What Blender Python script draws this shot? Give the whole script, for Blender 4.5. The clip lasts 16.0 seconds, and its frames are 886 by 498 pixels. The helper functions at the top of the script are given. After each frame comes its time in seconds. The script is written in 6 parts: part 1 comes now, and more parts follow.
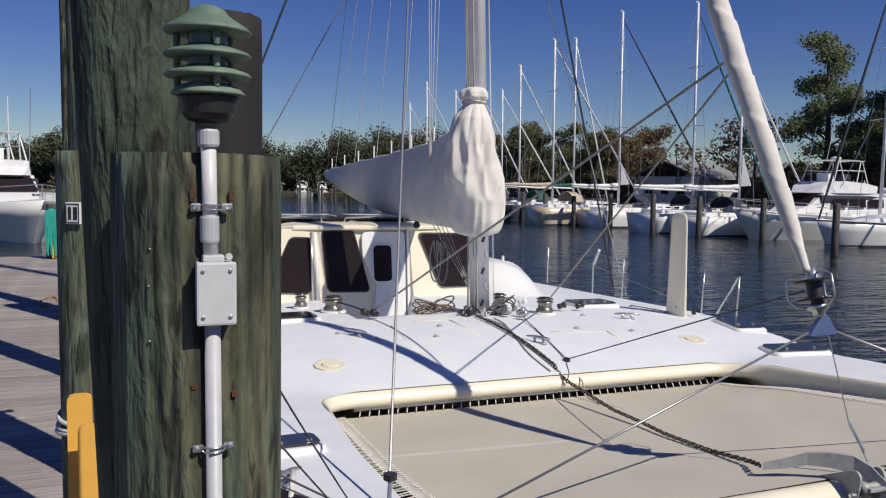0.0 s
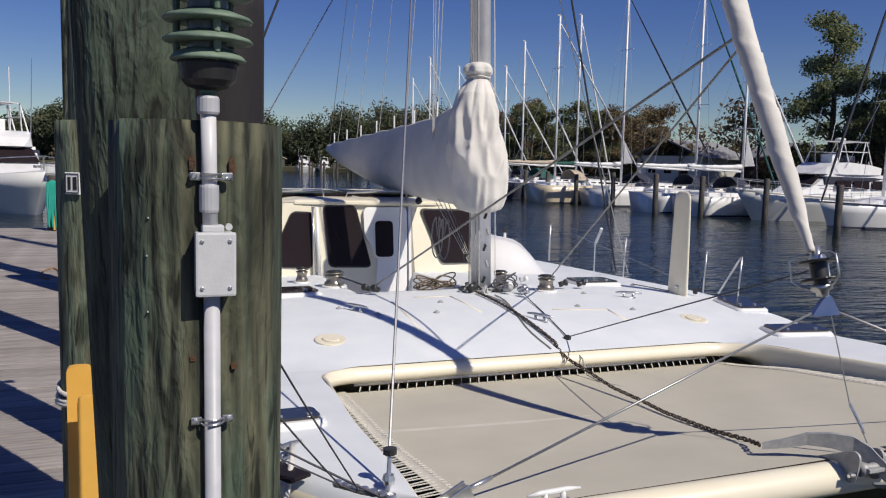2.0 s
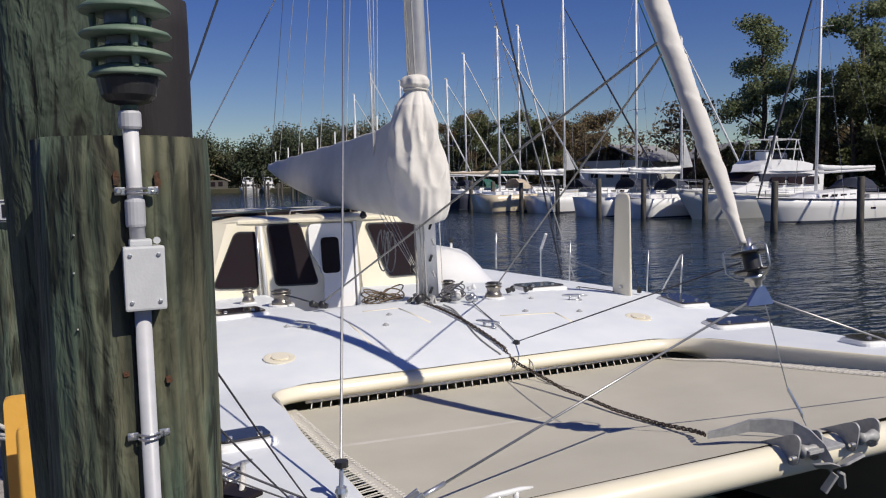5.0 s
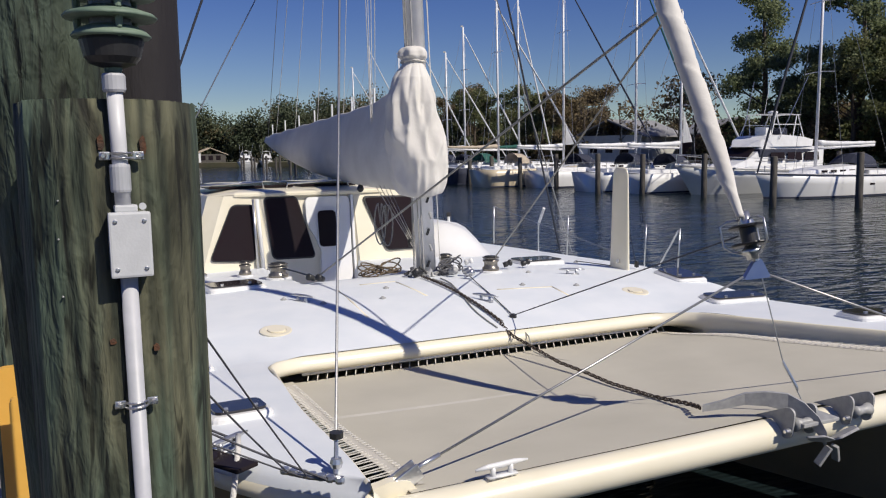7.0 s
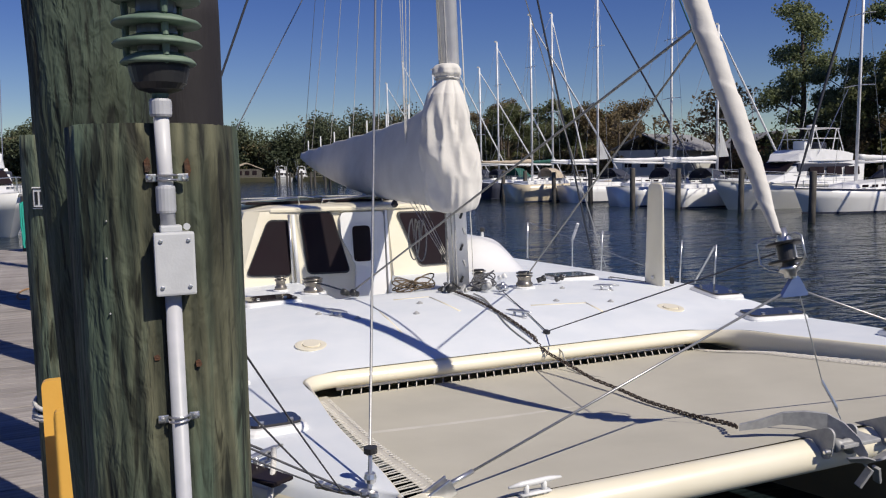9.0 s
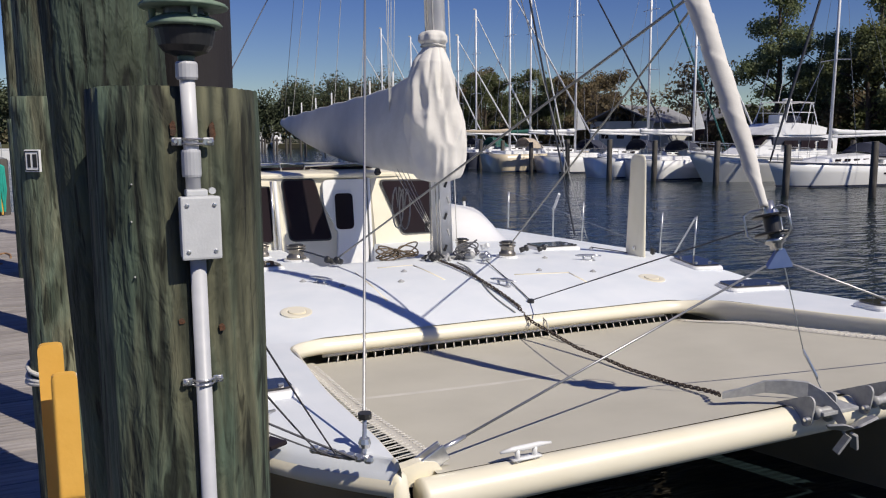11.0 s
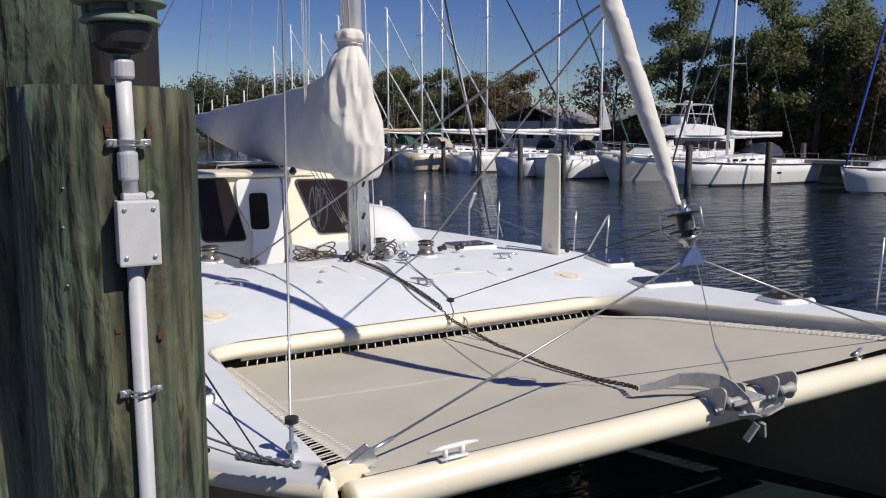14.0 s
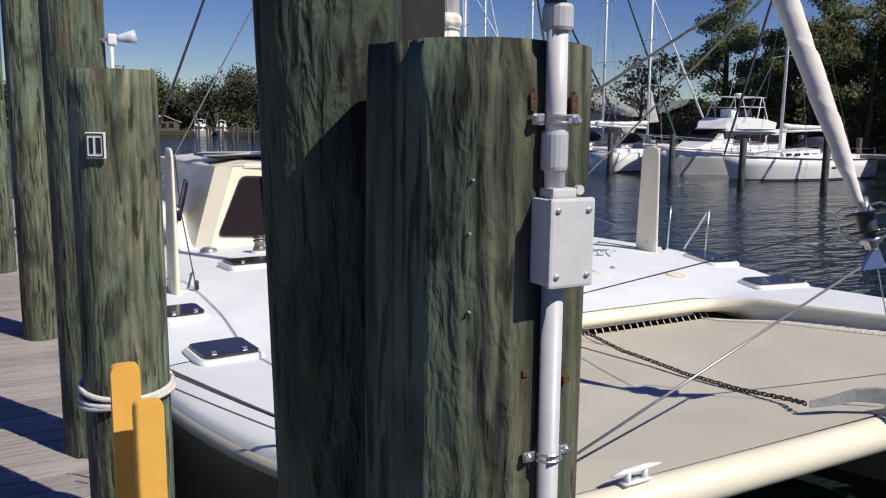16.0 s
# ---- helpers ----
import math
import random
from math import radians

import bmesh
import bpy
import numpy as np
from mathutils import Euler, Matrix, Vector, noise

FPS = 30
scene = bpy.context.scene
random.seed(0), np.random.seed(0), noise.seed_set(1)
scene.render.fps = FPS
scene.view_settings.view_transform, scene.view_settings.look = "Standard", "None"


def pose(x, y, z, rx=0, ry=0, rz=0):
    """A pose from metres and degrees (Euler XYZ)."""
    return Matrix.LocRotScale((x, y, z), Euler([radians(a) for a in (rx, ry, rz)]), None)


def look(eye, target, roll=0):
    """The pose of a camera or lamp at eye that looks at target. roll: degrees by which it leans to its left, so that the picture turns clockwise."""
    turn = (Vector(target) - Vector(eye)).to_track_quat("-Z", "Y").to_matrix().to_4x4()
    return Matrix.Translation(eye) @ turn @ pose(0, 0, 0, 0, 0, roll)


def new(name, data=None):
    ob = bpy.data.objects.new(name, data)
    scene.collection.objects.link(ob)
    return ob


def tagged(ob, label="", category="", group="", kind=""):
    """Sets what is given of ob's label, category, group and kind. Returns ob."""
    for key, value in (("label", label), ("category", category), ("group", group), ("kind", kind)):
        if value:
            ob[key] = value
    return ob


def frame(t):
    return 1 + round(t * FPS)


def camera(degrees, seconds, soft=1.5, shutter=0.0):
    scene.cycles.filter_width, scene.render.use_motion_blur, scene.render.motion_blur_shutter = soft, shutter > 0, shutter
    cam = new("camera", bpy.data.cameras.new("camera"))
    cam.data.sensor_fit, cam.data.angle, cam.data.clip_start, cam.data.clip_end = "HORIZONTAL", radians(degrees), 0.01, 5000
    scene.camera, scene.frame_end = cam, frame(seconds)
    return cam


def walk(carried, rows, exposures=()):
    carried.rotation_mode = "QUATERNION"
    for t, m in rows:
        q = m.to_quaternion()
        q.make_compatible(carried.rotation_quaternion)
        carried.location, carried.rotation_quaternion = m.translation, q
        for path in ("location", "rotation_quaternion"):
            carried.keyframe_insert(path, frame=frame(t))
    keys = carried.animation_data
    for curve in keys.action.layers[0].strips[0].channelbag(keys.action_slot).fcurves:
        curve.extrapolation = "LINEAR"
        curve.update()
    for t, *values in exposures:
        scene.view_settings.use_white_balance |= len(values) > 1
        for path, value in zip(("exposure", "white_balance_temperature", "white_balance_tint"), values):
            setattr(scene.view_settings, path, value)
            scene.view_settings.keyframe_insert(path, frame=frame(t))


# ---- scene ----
cam = camera(57.4, 16.0, soft=1.15)
PATH = [
    (0, (-3.169, -0.1, 2.717), (-2.422, 1.748, 2.559), 0.9),
    (0.5, (-3.154, -0.071, 2.713), (-2.371, 1.753, 2.462), 2.1),
    (1, (-3.157, -0.064, 2.709), (-2.43, 1.78, 2.444), 1.7),
    (1.5, (-3.149, -0.067, 2.706), (-2.422, 1.774, 2.415), 1.4),
    (2, (-3.163, -0.075, 2.708), (-2.42, 1.769, 2.493), 1.6),
    (2.5, (-3.158, -0.1, 2.713), (-2.38, 1.736, 2.557), 0.9),
    (3, (-3.152, -0.128, 2.711), (-2.36, 1.704, 2.591), 0.1),
    (3.5, (-3.141, -0.124, 2.704), (-2.304, 1.687, 2.568), -0.2),
    (4, (-3.134, -0.115, 2.691), (-2.292, 1.693, 2.54), -0.9),
    (6.5, (-3.157, -0.126, 2.687), (-2.287, 1.66, 2.455), -0.6),
    (7, (-3.122, -0.106, 2.674), (-2.264, 1.685, 2.431), -0.8),
    (7.5, (-3.141, -0.116, 2.683), (-2.294, 1.679, 2.439), -0.6),
    (8, (-3.146, -0.125, 2.691), (-2.322, 1.681, 2.452), -0.6),
    (8.5, (-3.14, -0.125, 2.685), (-2.347, 1.696, 2.448), -0.6),
    (9, (-3.134, -0.126, 2.686), (-2.349, 1.702, 2.48), -0.9),
    (9.5, (-3.121, -0.118, 2.684), (-2.323, 1.7, 2.449), -0.6),
    (12, (-3.307, -0.104, 2.688), (-2.42, 1.666, 2.406), 0.4),
    (12.5, (-3.333, -0.142, 2.696), (-2.393, 1.609, 2.472), 0.6),
    (13, (-3.35, -0.16, 2.694), (-2.358, 1.56, 2.453), 1.2),
    (13.5, (-3.337, -0.132, 2.697), (-2.326, 1.573, 2.435), 0.4),
    (14, (-3.27, -0.071, 2.692), (-2.243, 1.622, 2.407), 0.3),
    (14.5, (-3.242, 0.004, 2.679), (-2.29, 1.741, 2.407), 1.1),
    (15, (-3.397, 0.136, 2.671), (-2.396, 1.843, 2.382), 2.1),
    (15.5, (-3.574, 0.307, 2.671), (-2.589, 2.017, 2.349), 0.6),
    (16, (-3.611, 0.544, 2.665), (-2.655, 2.274, 2.36), 0.7),
]
walk(cam, [(t, look(eye, target, roll)) for t, eye, target, roll in PATH], [(0.0, 0.0), (12.0, 0.06), (14.5, 0.06), (16.0, 0.22)])

# x across the catamaran, y from its bow towards its stern, z up from the water.

# ---- world, sun, exposure ----
SUN_TO = Vector((0.44, -0.85, 1.0)).normalized()
world = bpy.data.worlds.new("sky")
scene.world = world
world.use_nodes = True
wn = world.node_tree
sky = wn.nodes.new("ShaderNodeTexSky")
sky.sky_type, sky.sun_disc = "NISHITA", False
sky.sun_elevation, sky.sun_rotation = math.asin(SUN_TO.z), math.atan2(SUN_TO.x, SUN_TO.y)
sky.air_density, sky.dust_density, sky.ozone_density = 1.0, 0.0, 5.5
hue = wn.nodes.new("ShaderNodeHueSaturation")
hue.inputs["Hue"].default_value, hue.inputs["Saturation"].default_value = 0.528, 1.24
wn.links.new(sky.outputs[0], hue.inputs["Color"])
wn.links.new(hue.outputs[0], wn.nodes["Background"].inputs[0])
wn.nodes["Background"].inputs[1].default_value = 0.063
sun = new("sun", bpy.data.lights.new("sun", "SUN"))
sun.data.energy, sun.data.angle, sun.data.color = 4.4, radians(0.53), (1.0, 0.925, 0.81)
sun.matrix_world = look(SUN_TO * 60, (0, 0, 0))


# ---- materials ----
def material(name, colour, rough=0.5, metal=0.0, second=None, scale=8.0, bump=0.0, bump_scale=60.0, stretch=(1, 1, 1), spread=0.0, coat=0.0, detail=6.0, lo=0.35, hi=0.65, random_island=False):
    """A surface with two colours mixed by noise in object space, fine relief, and a little change from piece to piece."""
    m = bpy.data.materials.new(name)
    m.use_nodes = True
    nt = m.node_tree
    N, K = nt.nodes, nt.links
    b = N["Principled BSDF"]
    b.inputs["Roughness"].default_value, b.inputs["Metallic"].default_value = rough, metal
    b.inputs["Coat Weight"].default_value = coat
    tc, mp = N.new("ShaderNodeTexCoord"), N.new("ShaderNodeMapping")
    mp.inputs["Scale"].default_value = stretch
    K.new(tc.outputs["Object"], mp.inputs[0])
    no = N.new("ShaderNodeTexNoise")
    no.inputs["Scale"].default_value, no.inputs["Detail"].default_value = scale, detail
    K.new(mp.outputs[0], no.inputs["Vector"])
    rp = N.new("ShaderNodeValToRGB")
    rp.color_ramp.elements[0].position, rp.color_ramp.elements[1].position = lo, hi
    rp.color_ramp.elements[0].color = (*colour, 1)
    rp.color_ramp.elements[1].color = (*(second or [c * 0.85 for c in colour]), 1)
    K.new(no.outputs[0], rp.inputs[0])
    last = rp.outputs[0]
    if spread:
        if random_island:
            src = N.new("ShaderNodeNewGeometry").outputs["Random Per Island"]
        else:
            src = N.new("ShaderNodeObjectInfo").outputs["Random"]
        mr = N.new("ShaderNodeMapRange")
        mr.inputs[3].default_value, mr.inputs[4].default_value = 1 - spread, 1 + spread
        K.new(src, mr.inputs[0])
        hs = N.new("ShaderNodeHueSaturation")
        K.new(mr.outputs[0], hs.inputs["Value"])
        K.new(last, hs.inputs["Color"])
        last = hs.outputs[0]
    K.new(last, b.inputs["Base Color"])
    if bump:
        n2, bp = N.new("ShaderNodeTexNoise"), N.new("ShaderNodeBump")
        n2.inputs["Scale"].default_value, n2.inputs["Detail"].default_value = bump_scale, 4
        K.new(mp.outputs[0], n2.inputs["Vector"])
        bp.inputs["Strength"].default_value, bp.inputs["Distance"].default_value = bump, 0.02
        K.new(n2.outputs[0], bp.inputs["Height"])
        K.new(bp.outputs[0], b.inputs["Normal"])
    return m


M_DECK = material("deck_paint", (0.675, 0.71, 0.745), 0.55, second=(0.735, 0.76, 0.785), scale=3.0, bump=0.06, bump_scale=220)
M_CREAM = material("cream_gelcoat", (0.80, 0.748, 0.60), 0.35, second=(0.76, 0.70, 0.54), scale=2.5, bump=0.02, bump_scale=12, coat=0.2)
M_WHITE = material("white_gelcoat", (0.80, 0.80, 0.80), 0.3, second=(0.72, 0.72, 0.71), scale=2.0, coat=0.2)
# hull sides below the strake, a darker tan than the cream above
M_HULLTAN = material("tan_hull", (0.25, 0.195, 0.115), 0.4, second=(0.19, 0.15, 0.09), scale=1.5, bump=0.03, bump_scale=9)
M_NET = material("trampoline_cloth", (0.50, 0.472, 0.395), 0.9, second=(0.445, 0.42, 0.35), scale=1.6, bump=0.12, bump_scale=300)
M_HEM = material("pale_hem_cloth", (0.56, 0.53, 0.47), 0.9, second=(0.50, 0.475, 0.42), scale=6, bump=0.1, bump_scale=300)
M_SAIL = material("sail_cover_cloth", (0.70, 0.675, 0.63), 0.85, second=(0.62, 0.595, 0.555), scale=3.0, bump=0.25, bump_scale=14)
M_MAST = material("white_mast_paint", (0.82, 0.82, 0.83), 0.35, second=(0.72, 0.72, 0.73), scale=5.0)
M_STEEL = material("stainless_steel", (0.68, 0.68, 0.68), 0.28, 0.85, second=(0.55, 0.55, 0.55), scale=20)
M_GREY = material("galvanised_steel", (0.42, 0.42, 0.41), 0.55, 0.15, second=(0.33, 0.33, 0.33), scale=30, bump=0.1, bump_scale=120)
M_BLACK = material("black_fitting", (0.02, 0.02, 0.022), 0.4, second=(0.035, 0.035, 0.035))
M_DARKGLASS = material("smoked_acrylic", (0.022, 0.015, 0.018), 0.08, second=(0.022, 0.018, 0.02), scale=2)
M_DARKGLASS.node_tree.nodes["Principled BSDF"].inputs["IOR"].default_value = 1.16
M_DARKGLASS.node_tree.nodes["Principled BSDF"].inputs["Specular IOR Level"].default_value = 0.25
M_LINE = material("grey_rope", (0.42, 0.41, 0.37), 0.9, second=(0.25, 0.25, 0.23), scale=80, bump=0.3, bump_scale=300)
M_WROPE = material("white_rope", (0.75, 0.73, 0.68), 0.9, second=(0.55, 0.53, 0.49), scale=120, bump=0.4, bump_scale=300)
M_WIRE = material("wire_rope", (0.45, 0.45, 0.45), 0.4, 0.8, second=(0.34, 0.34, 0.34), scale=100)
M_DKLINE = material("dark_rope", (0.03, 0.035, 0.05), 0.8)
M_THIN = material("thin_dark_cord", (0.10, 0.10, 0.11), 0.8)
M_TEAL = material("teal_rope", (0.03, 0.12, 0.12), 0.8)
M_PLANK = material("weathered_planks", (0.36, 0.33, 0.31), 0.9, second=(0.24, 0.215, 0.20), scale=7, stretch=(0.5, 6, 6), bump=0.5, bump_scale=26, spread=0.18)
M_YELLOW = material("yellow_paint", (0.78, 0.44, 0.09), 0.45, second=(0.72, 0.39, 0.07), scale=5, bump=0.06, bump_scale=30)
M_PVC = material("grey_pvc", (0.50, 0.50, 0.53), 0.45, second=(0.41, 0.42, 0.44), scale=20)
M_PVCW = material("white_pvc", (0.66, 0.66, 0.67), 0.45, second=(0.58, 0.58, 0.59), scale=14)
M_BOX = material("grey_box_paint", (0.56, 0.57, 0.58), 0.5, second=(0.52, 0.53, 0.54), scale=30, bump=0.05, bump_scale=200)
M_LAMP = material("verdigris_green", (0.10, 0.155, 0.115), 0.6, second=(0.17, 0.23, 0.17), scale=18, bump=0.1)
M_LEAF = material("oak_leaves", (0.10, 0.125, 0.055), 0.7, second=(0.20, 0.205, 0.09), scale=0.5, spread=0.45, random_island=True)
M_LEAF2 = material("autumn_leaves", (0.15, 0.125, 0.068), 0.7, second=(0.25, 0.185, 0.098), scale=0.5, spread=0.4, random_island=True)
M_PINE = material("pine_needles", (0.135, 0.175, 0.085), 0.75, second=(0.25, 0.28, 0.145), scale=0.6, spread=0.4, random_island=True)


def let_light_through(m, part_through=0.4):
    """Thin leaves: part of the light passes through them."""
    N, K = m.node_tree.nodes, m.node_tree.links
    b = N["Principled BSDF"]
    tr, mx = N.new("ShaderNodeBsdfTranslucent"), N.new("ShaderNodeMixShader")
    K.new(b.inputs["Base Color"].links[0].from_socket, tr.inputs["Color"])
    mx.inputs[0].default_value = part_through
    K.new(b.outputs[0], mx.inputs[1])
    K.new(tr.outputs[0], mx.inputs[2])
    K.new(mx.outputs[0], N["Material Output"].inputs["Surface"])


for m_leaf in (M_LEAF, M_LEAF2, M_PINE):
    let_light_through(m_leaf, 0.5)
M_FARLEAF = material("far_green_leaves", (0.040, 0.056, 0.027), 0.8, second=(0.072, 0.085, 0.040), scale=0.15, spread=0.3, random_island=True)
M_FARLEAF2 = material("far_brown_leaves", (0.085, 0.078, 0.040), 0.8, second=(0.13, 0.108, 0.055), scale=0.15, spread=0.3, random_island=True)
M_BARK = material("bark", (0.12, 0.09, 0.07), 0.9, second=(0.06, 0.05, 0.04), scale=6, bump=0.5, bump_scale=12)
M_GRASS = material("shore_grass", (0.06, 0.07, 0.03), 0.95, second=(0.12, 0.10, 0.06), scale=0.3)
M_FARPILE = material("dark_wet_pile", (0.11, 0.10, 0.085), 0.85, second=(0.055, 0.05, 0.045), scale=3, stretch=(3, 3, 0.6), bump=0.4)
M_HULLW = material("white_hull_gelcoat", (0.80, 0.80, 0.79), 0.25, second=(0.74, 0.74, 0.72), scale=0.6, coat=0.3)
M_HULLB = material("beige_hull_gelcoat", (0.62, 0.53, 0.38), 0.3, second=(0.56, 0.48, 0.34), scale=0.6, coat=0.3)
M_TAN = material("tan_canvas", (0.50, 0.42, 0.32), 0.9, second=(0.42, 0.35, 0.27), scale=3)
M_NAVY = material("navy_canvas", (0.03, 0.035, 0.06), 0.85)
M_GREEN = material("green_canvas", (0.02, 0.10, 0.08), 0.85)
M_BLUE = material("blue_anodised", (0.16, 0.23, 0.46), 0.35, 0.6, second=(0.20, 0.27, 0.5), scale=10)


def wood_pile(name, dark, light, green, figure=0.35, rough_cut=0.3):
    """Treated pine: long vertical grain, wide green and brown stains, deep checks."""
    m = bpy.data.materials.new(name)
    m.use_nodes = True
    N, K = m.node_tree.nodes, m.node_tree.links
    b = N["Principled BSDF"]
    b.inputs["Roughness"].default_value = 0.85
    tc = N.new("ShaderNodeTexCoord")
    oi = N.new("ShaderNodeObjectInfo")
    add = N.new("ShaderNodeVectorMath")
    K.new(tc.outputs["Object"], add.inputs[0])
    K.new(oi.outputs["Random"], add.inputs[1])
    def noise_at(scale, stretch, detail=5.0, distortion=0.0):
        mp, no = N.new("ShaderNodeMapping"), N.new("ShaderNodeTexNoise")
        mp.inputs["Scale"].default_value = stretch
        K.new(add.outputs[0], mp.inputs[0])
        K.new(mp.outputs[0], no.inputs["Vector"])
        no.inputs["Scale"].default_value, no.inputs["Detail"].default_value = scale, detail
        no.inputs["Distortion"].default_value = distortion
        return no.outputs[0]
    def ramp(src, a, ca, c, cb):
        r = N.new("ShaderNodeValToRGB")
        r.color_ramp.elements[0].position, r.color_ramp.elements[1].position = a, c
        r.color_ramp.elements[0].color, r.color_ramp.elements[1].color = (*ca, 1), (*cb, 1)
        K.new(src, r.inputs[0])
        return r.outputs[0]
    def mix(kind, fac, a, c):
        x = N.new("ShaderNodeMix")
        x.data_type, x.blend_type = "RGBA", kind
        x.inputs[0].default_value = fac if isinstance(fac, float) else 0.5
        if not isinstance(fac, float):
            K.new(fac, x.inputs[0])
        K.new(a, x.inputs[6])
        K.new(c, x.inputs[7])
        return x.outputs[2]
    grain = noise_at(15.0, (1, 1, 0.10), 8.0, 2.4)
    wave, wm = N.new("ShaderNodeTexWave"), N.new("ShaderNodeMapping")
    wm.inputs["Scale"].default_value = (1, 1, 0.12)
    K.new(add.outputs[0], wm.inputs[0])
    K.new(wm.outputs[0], wave.inputs["Vector"])
    wave.inputs["Scale"].default_value, wave.inputs["Distortion"].default_value = 9.0, 9.0
    wave.inputs["Detail"].default_value, wave.inputs["Detail Scale"].default_value = 3.0, 1.2
    gouge = noise_at(34.0, (1, 1, 0.35), 3.0, 0.5)
    stain = noise_at(7.0, (1, 1, 0.22), 6.0, 1.0)
    crack = noise_at(24.0, (1, 1, 0.05), 4.0, 0.8)
    dash = noise_at(42.0, (1, 1, 0.13), 3.0, 0.6)
    blotch = noise_at(9.0, (1, 1, 0.3), 4.0, 0.8)
    tone = noise_at(2.2, (1, 1, 0.5), 2.0)
    gm = N.new("ShaderNodeMix")
    gm.inputs[0].default_value = figure
    K.new(grain, gm.inputs[2])
    K.new(wave.outputs["Fac"], gm.inputs[3])
    grain = gm.outputs[0]
    base = ramp(grain, 0.30, dark, 0.70, light)
    greens = ramp(grain, 0.28, [c * 0.5 for c in green], 0.68, green)
    c1 = mix("MIX", ramp(stain, 0.42, (0, 0, 0), 0.58, (1, 1, 1)), base, greens)
    c2 = mix("MULTIPLY", 0.85, c1, ramp(crack, 0.31, (0.15, 0.15, 0.15), 0.37, (1, 1, 1)))
    c3 = mix("MULTIPLY", 0.7, c2, ramp(tone, 0.35, (0.5, 0.5, 0.5), 0.62, (1.12, 1.12, 1.12)))
    c3 = mix("MULTIPLY", 0.9, c3, ramp(dash, 0.37, (0.16, 0.16, 0.13), 0.45, (1.06, 1.06, 1.06)))
    c3 = mix("MULTIPLY", 0.8, c3, ramp(blotch, 0.36, (0.35, 0.36, 0.32), 0.52, (1.12, 1.12, 1.12)))
    K.new(c3, b.inputs["Base Color"])
    bp, b2 = N.new("ShaderNodeBump"), N.new("ShaderNodeBump")
    bp.inputs["Strength"].default_value, bp.inputs["Distance"].default_value = 0.45, 0.01
    K.new(grain, bp.inputs["Height"])
    b2.inputs["Strength"].default_value, b2.inputs["Distance"].default_value = 0.7, 0.012
    K.new(dash, b2.inputs["Height"])
    K.new(bp.outputs[0], b2.inputs["Normal"])
    b3 = N.new("ShaderNodeBump")
    b3.inputs["Strength"].default_value, b3.inputs["Distance"].default_value = rough_cut, 0.03
    K.new(gouge, b3.inputs["Height"])
    K.new(b2.outputs[0], b3.inputs["Normal"])
    K.new(b3.outputs[0], b.inputs["Normal"])
    return m


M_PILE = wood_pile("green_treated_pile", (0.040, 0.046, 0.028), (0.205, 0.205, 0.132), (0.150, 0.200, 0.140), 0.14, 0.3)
M_PILE_OLD = wood_pile("weathered_olive_pile", (0.022, 0.026, 0.016), (0.122, 0.121, 0.074), (0.080, 0.114, 0.078), 0.30, 0.45)
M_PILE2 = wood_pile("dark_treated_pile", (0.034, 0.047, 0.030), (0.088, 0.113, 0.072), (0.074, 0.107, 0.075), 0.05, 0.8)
M_PILE3 = material("black_sleeve", (0.010, 0.008, 0.010), 0.8, second=(0.018, 0.015, 0.017), scale=4, stretch=(1, 1, 0.2), bump=0.2)


def water_material():
    m = bpy.data.materials.new("creek_water")
    m.use_nodes = True
    N, K = m.node_tree.nodes, m.node_tree.links
    b = N["Principled BSDF"]
    b.inputs["Base Color"].default_value = (0.012, 0.020, 0.022, 1)
    b.inputs["Roughness"].default_value, b.inputs["IOR"].default_value = 0.06, 1.33
    tc, mp = N.new("ShaderNodeTexCoord"), N.new("ShaderNodeMapping")
    mp.inputs["Rotation"].default_value = (0, 0, radians(20))
    mp.inputs["Scale"].default_value = (0.55, 1.5, 1)
    K.new(tc.outputs["Object"], mp.inputs[0])
    n1, n2, n3 = (N.new("ShaderNodeTexNoise") for _ in range(3))
    for n, sc, de in ((n1, 2.6, 3.0), (n2, 0.7, 2.0), (n3, 0.06, 2.0)):
        n.inputs["Scale"].default_value, n.inputs["Detail"].default_value = sc, de
        K.new(mp.outputs[0], n.inputs["Vector"])
    mul, mad = N.new("ShaderNodeMath"), N.new("ShaderNodeMath")
    mad.operation = "MULTIPLY_ADD"
    K.new(n2.outputs[0], mad.inputs[0])
    mad.inputs[1].default_value = 1.6
    K.new(n1.outputs[0], mad.inputs[2])
    mul.operation = "MULTIPLY"
    K.new(mad.outputs[0], mul.inputs[0])
    K.new(n3.outputs[0], mul.inputs[1])
    bp = N.new("ShaderNodeBump")
    bp.inputs["Strength"].default_value, bp.inputs["Distance"].default_value = 1.0, 0.14
    K.new(mul.outputs[0], bp.inputs["Height"])
    K.new(bp.outputs[0], b.inputs["Normal"])
    return m


M_WATER = water_material()


# ---- mesh helpers ----
def mesh_of(name, bm, mat, smooth=False):
    me = bpy.data.meshes.new(name)
    bm.normal_update()
    bm.to_mesh(me)
    bm.free()
    me.materials.append(mat)
    if smooth:
        for p in me.polygons:
            p.use_smooth = True
    return me


def part(name, bm, mat, parent=None, label="", smooth=False):
    ob = new(name, mesh_of(name, bm, mat, smooth))
    ob.parent = parent
    if label:
        tagged(ob, label)
    return ob


def thing(name, label, category, group="", kind="", at=None):
    ob = new(name)
    ob.empty_display_size = 0.1
    if at is not None:
        ob.matrix_basis = at
    return tagged(ob, label, category, group, kind)


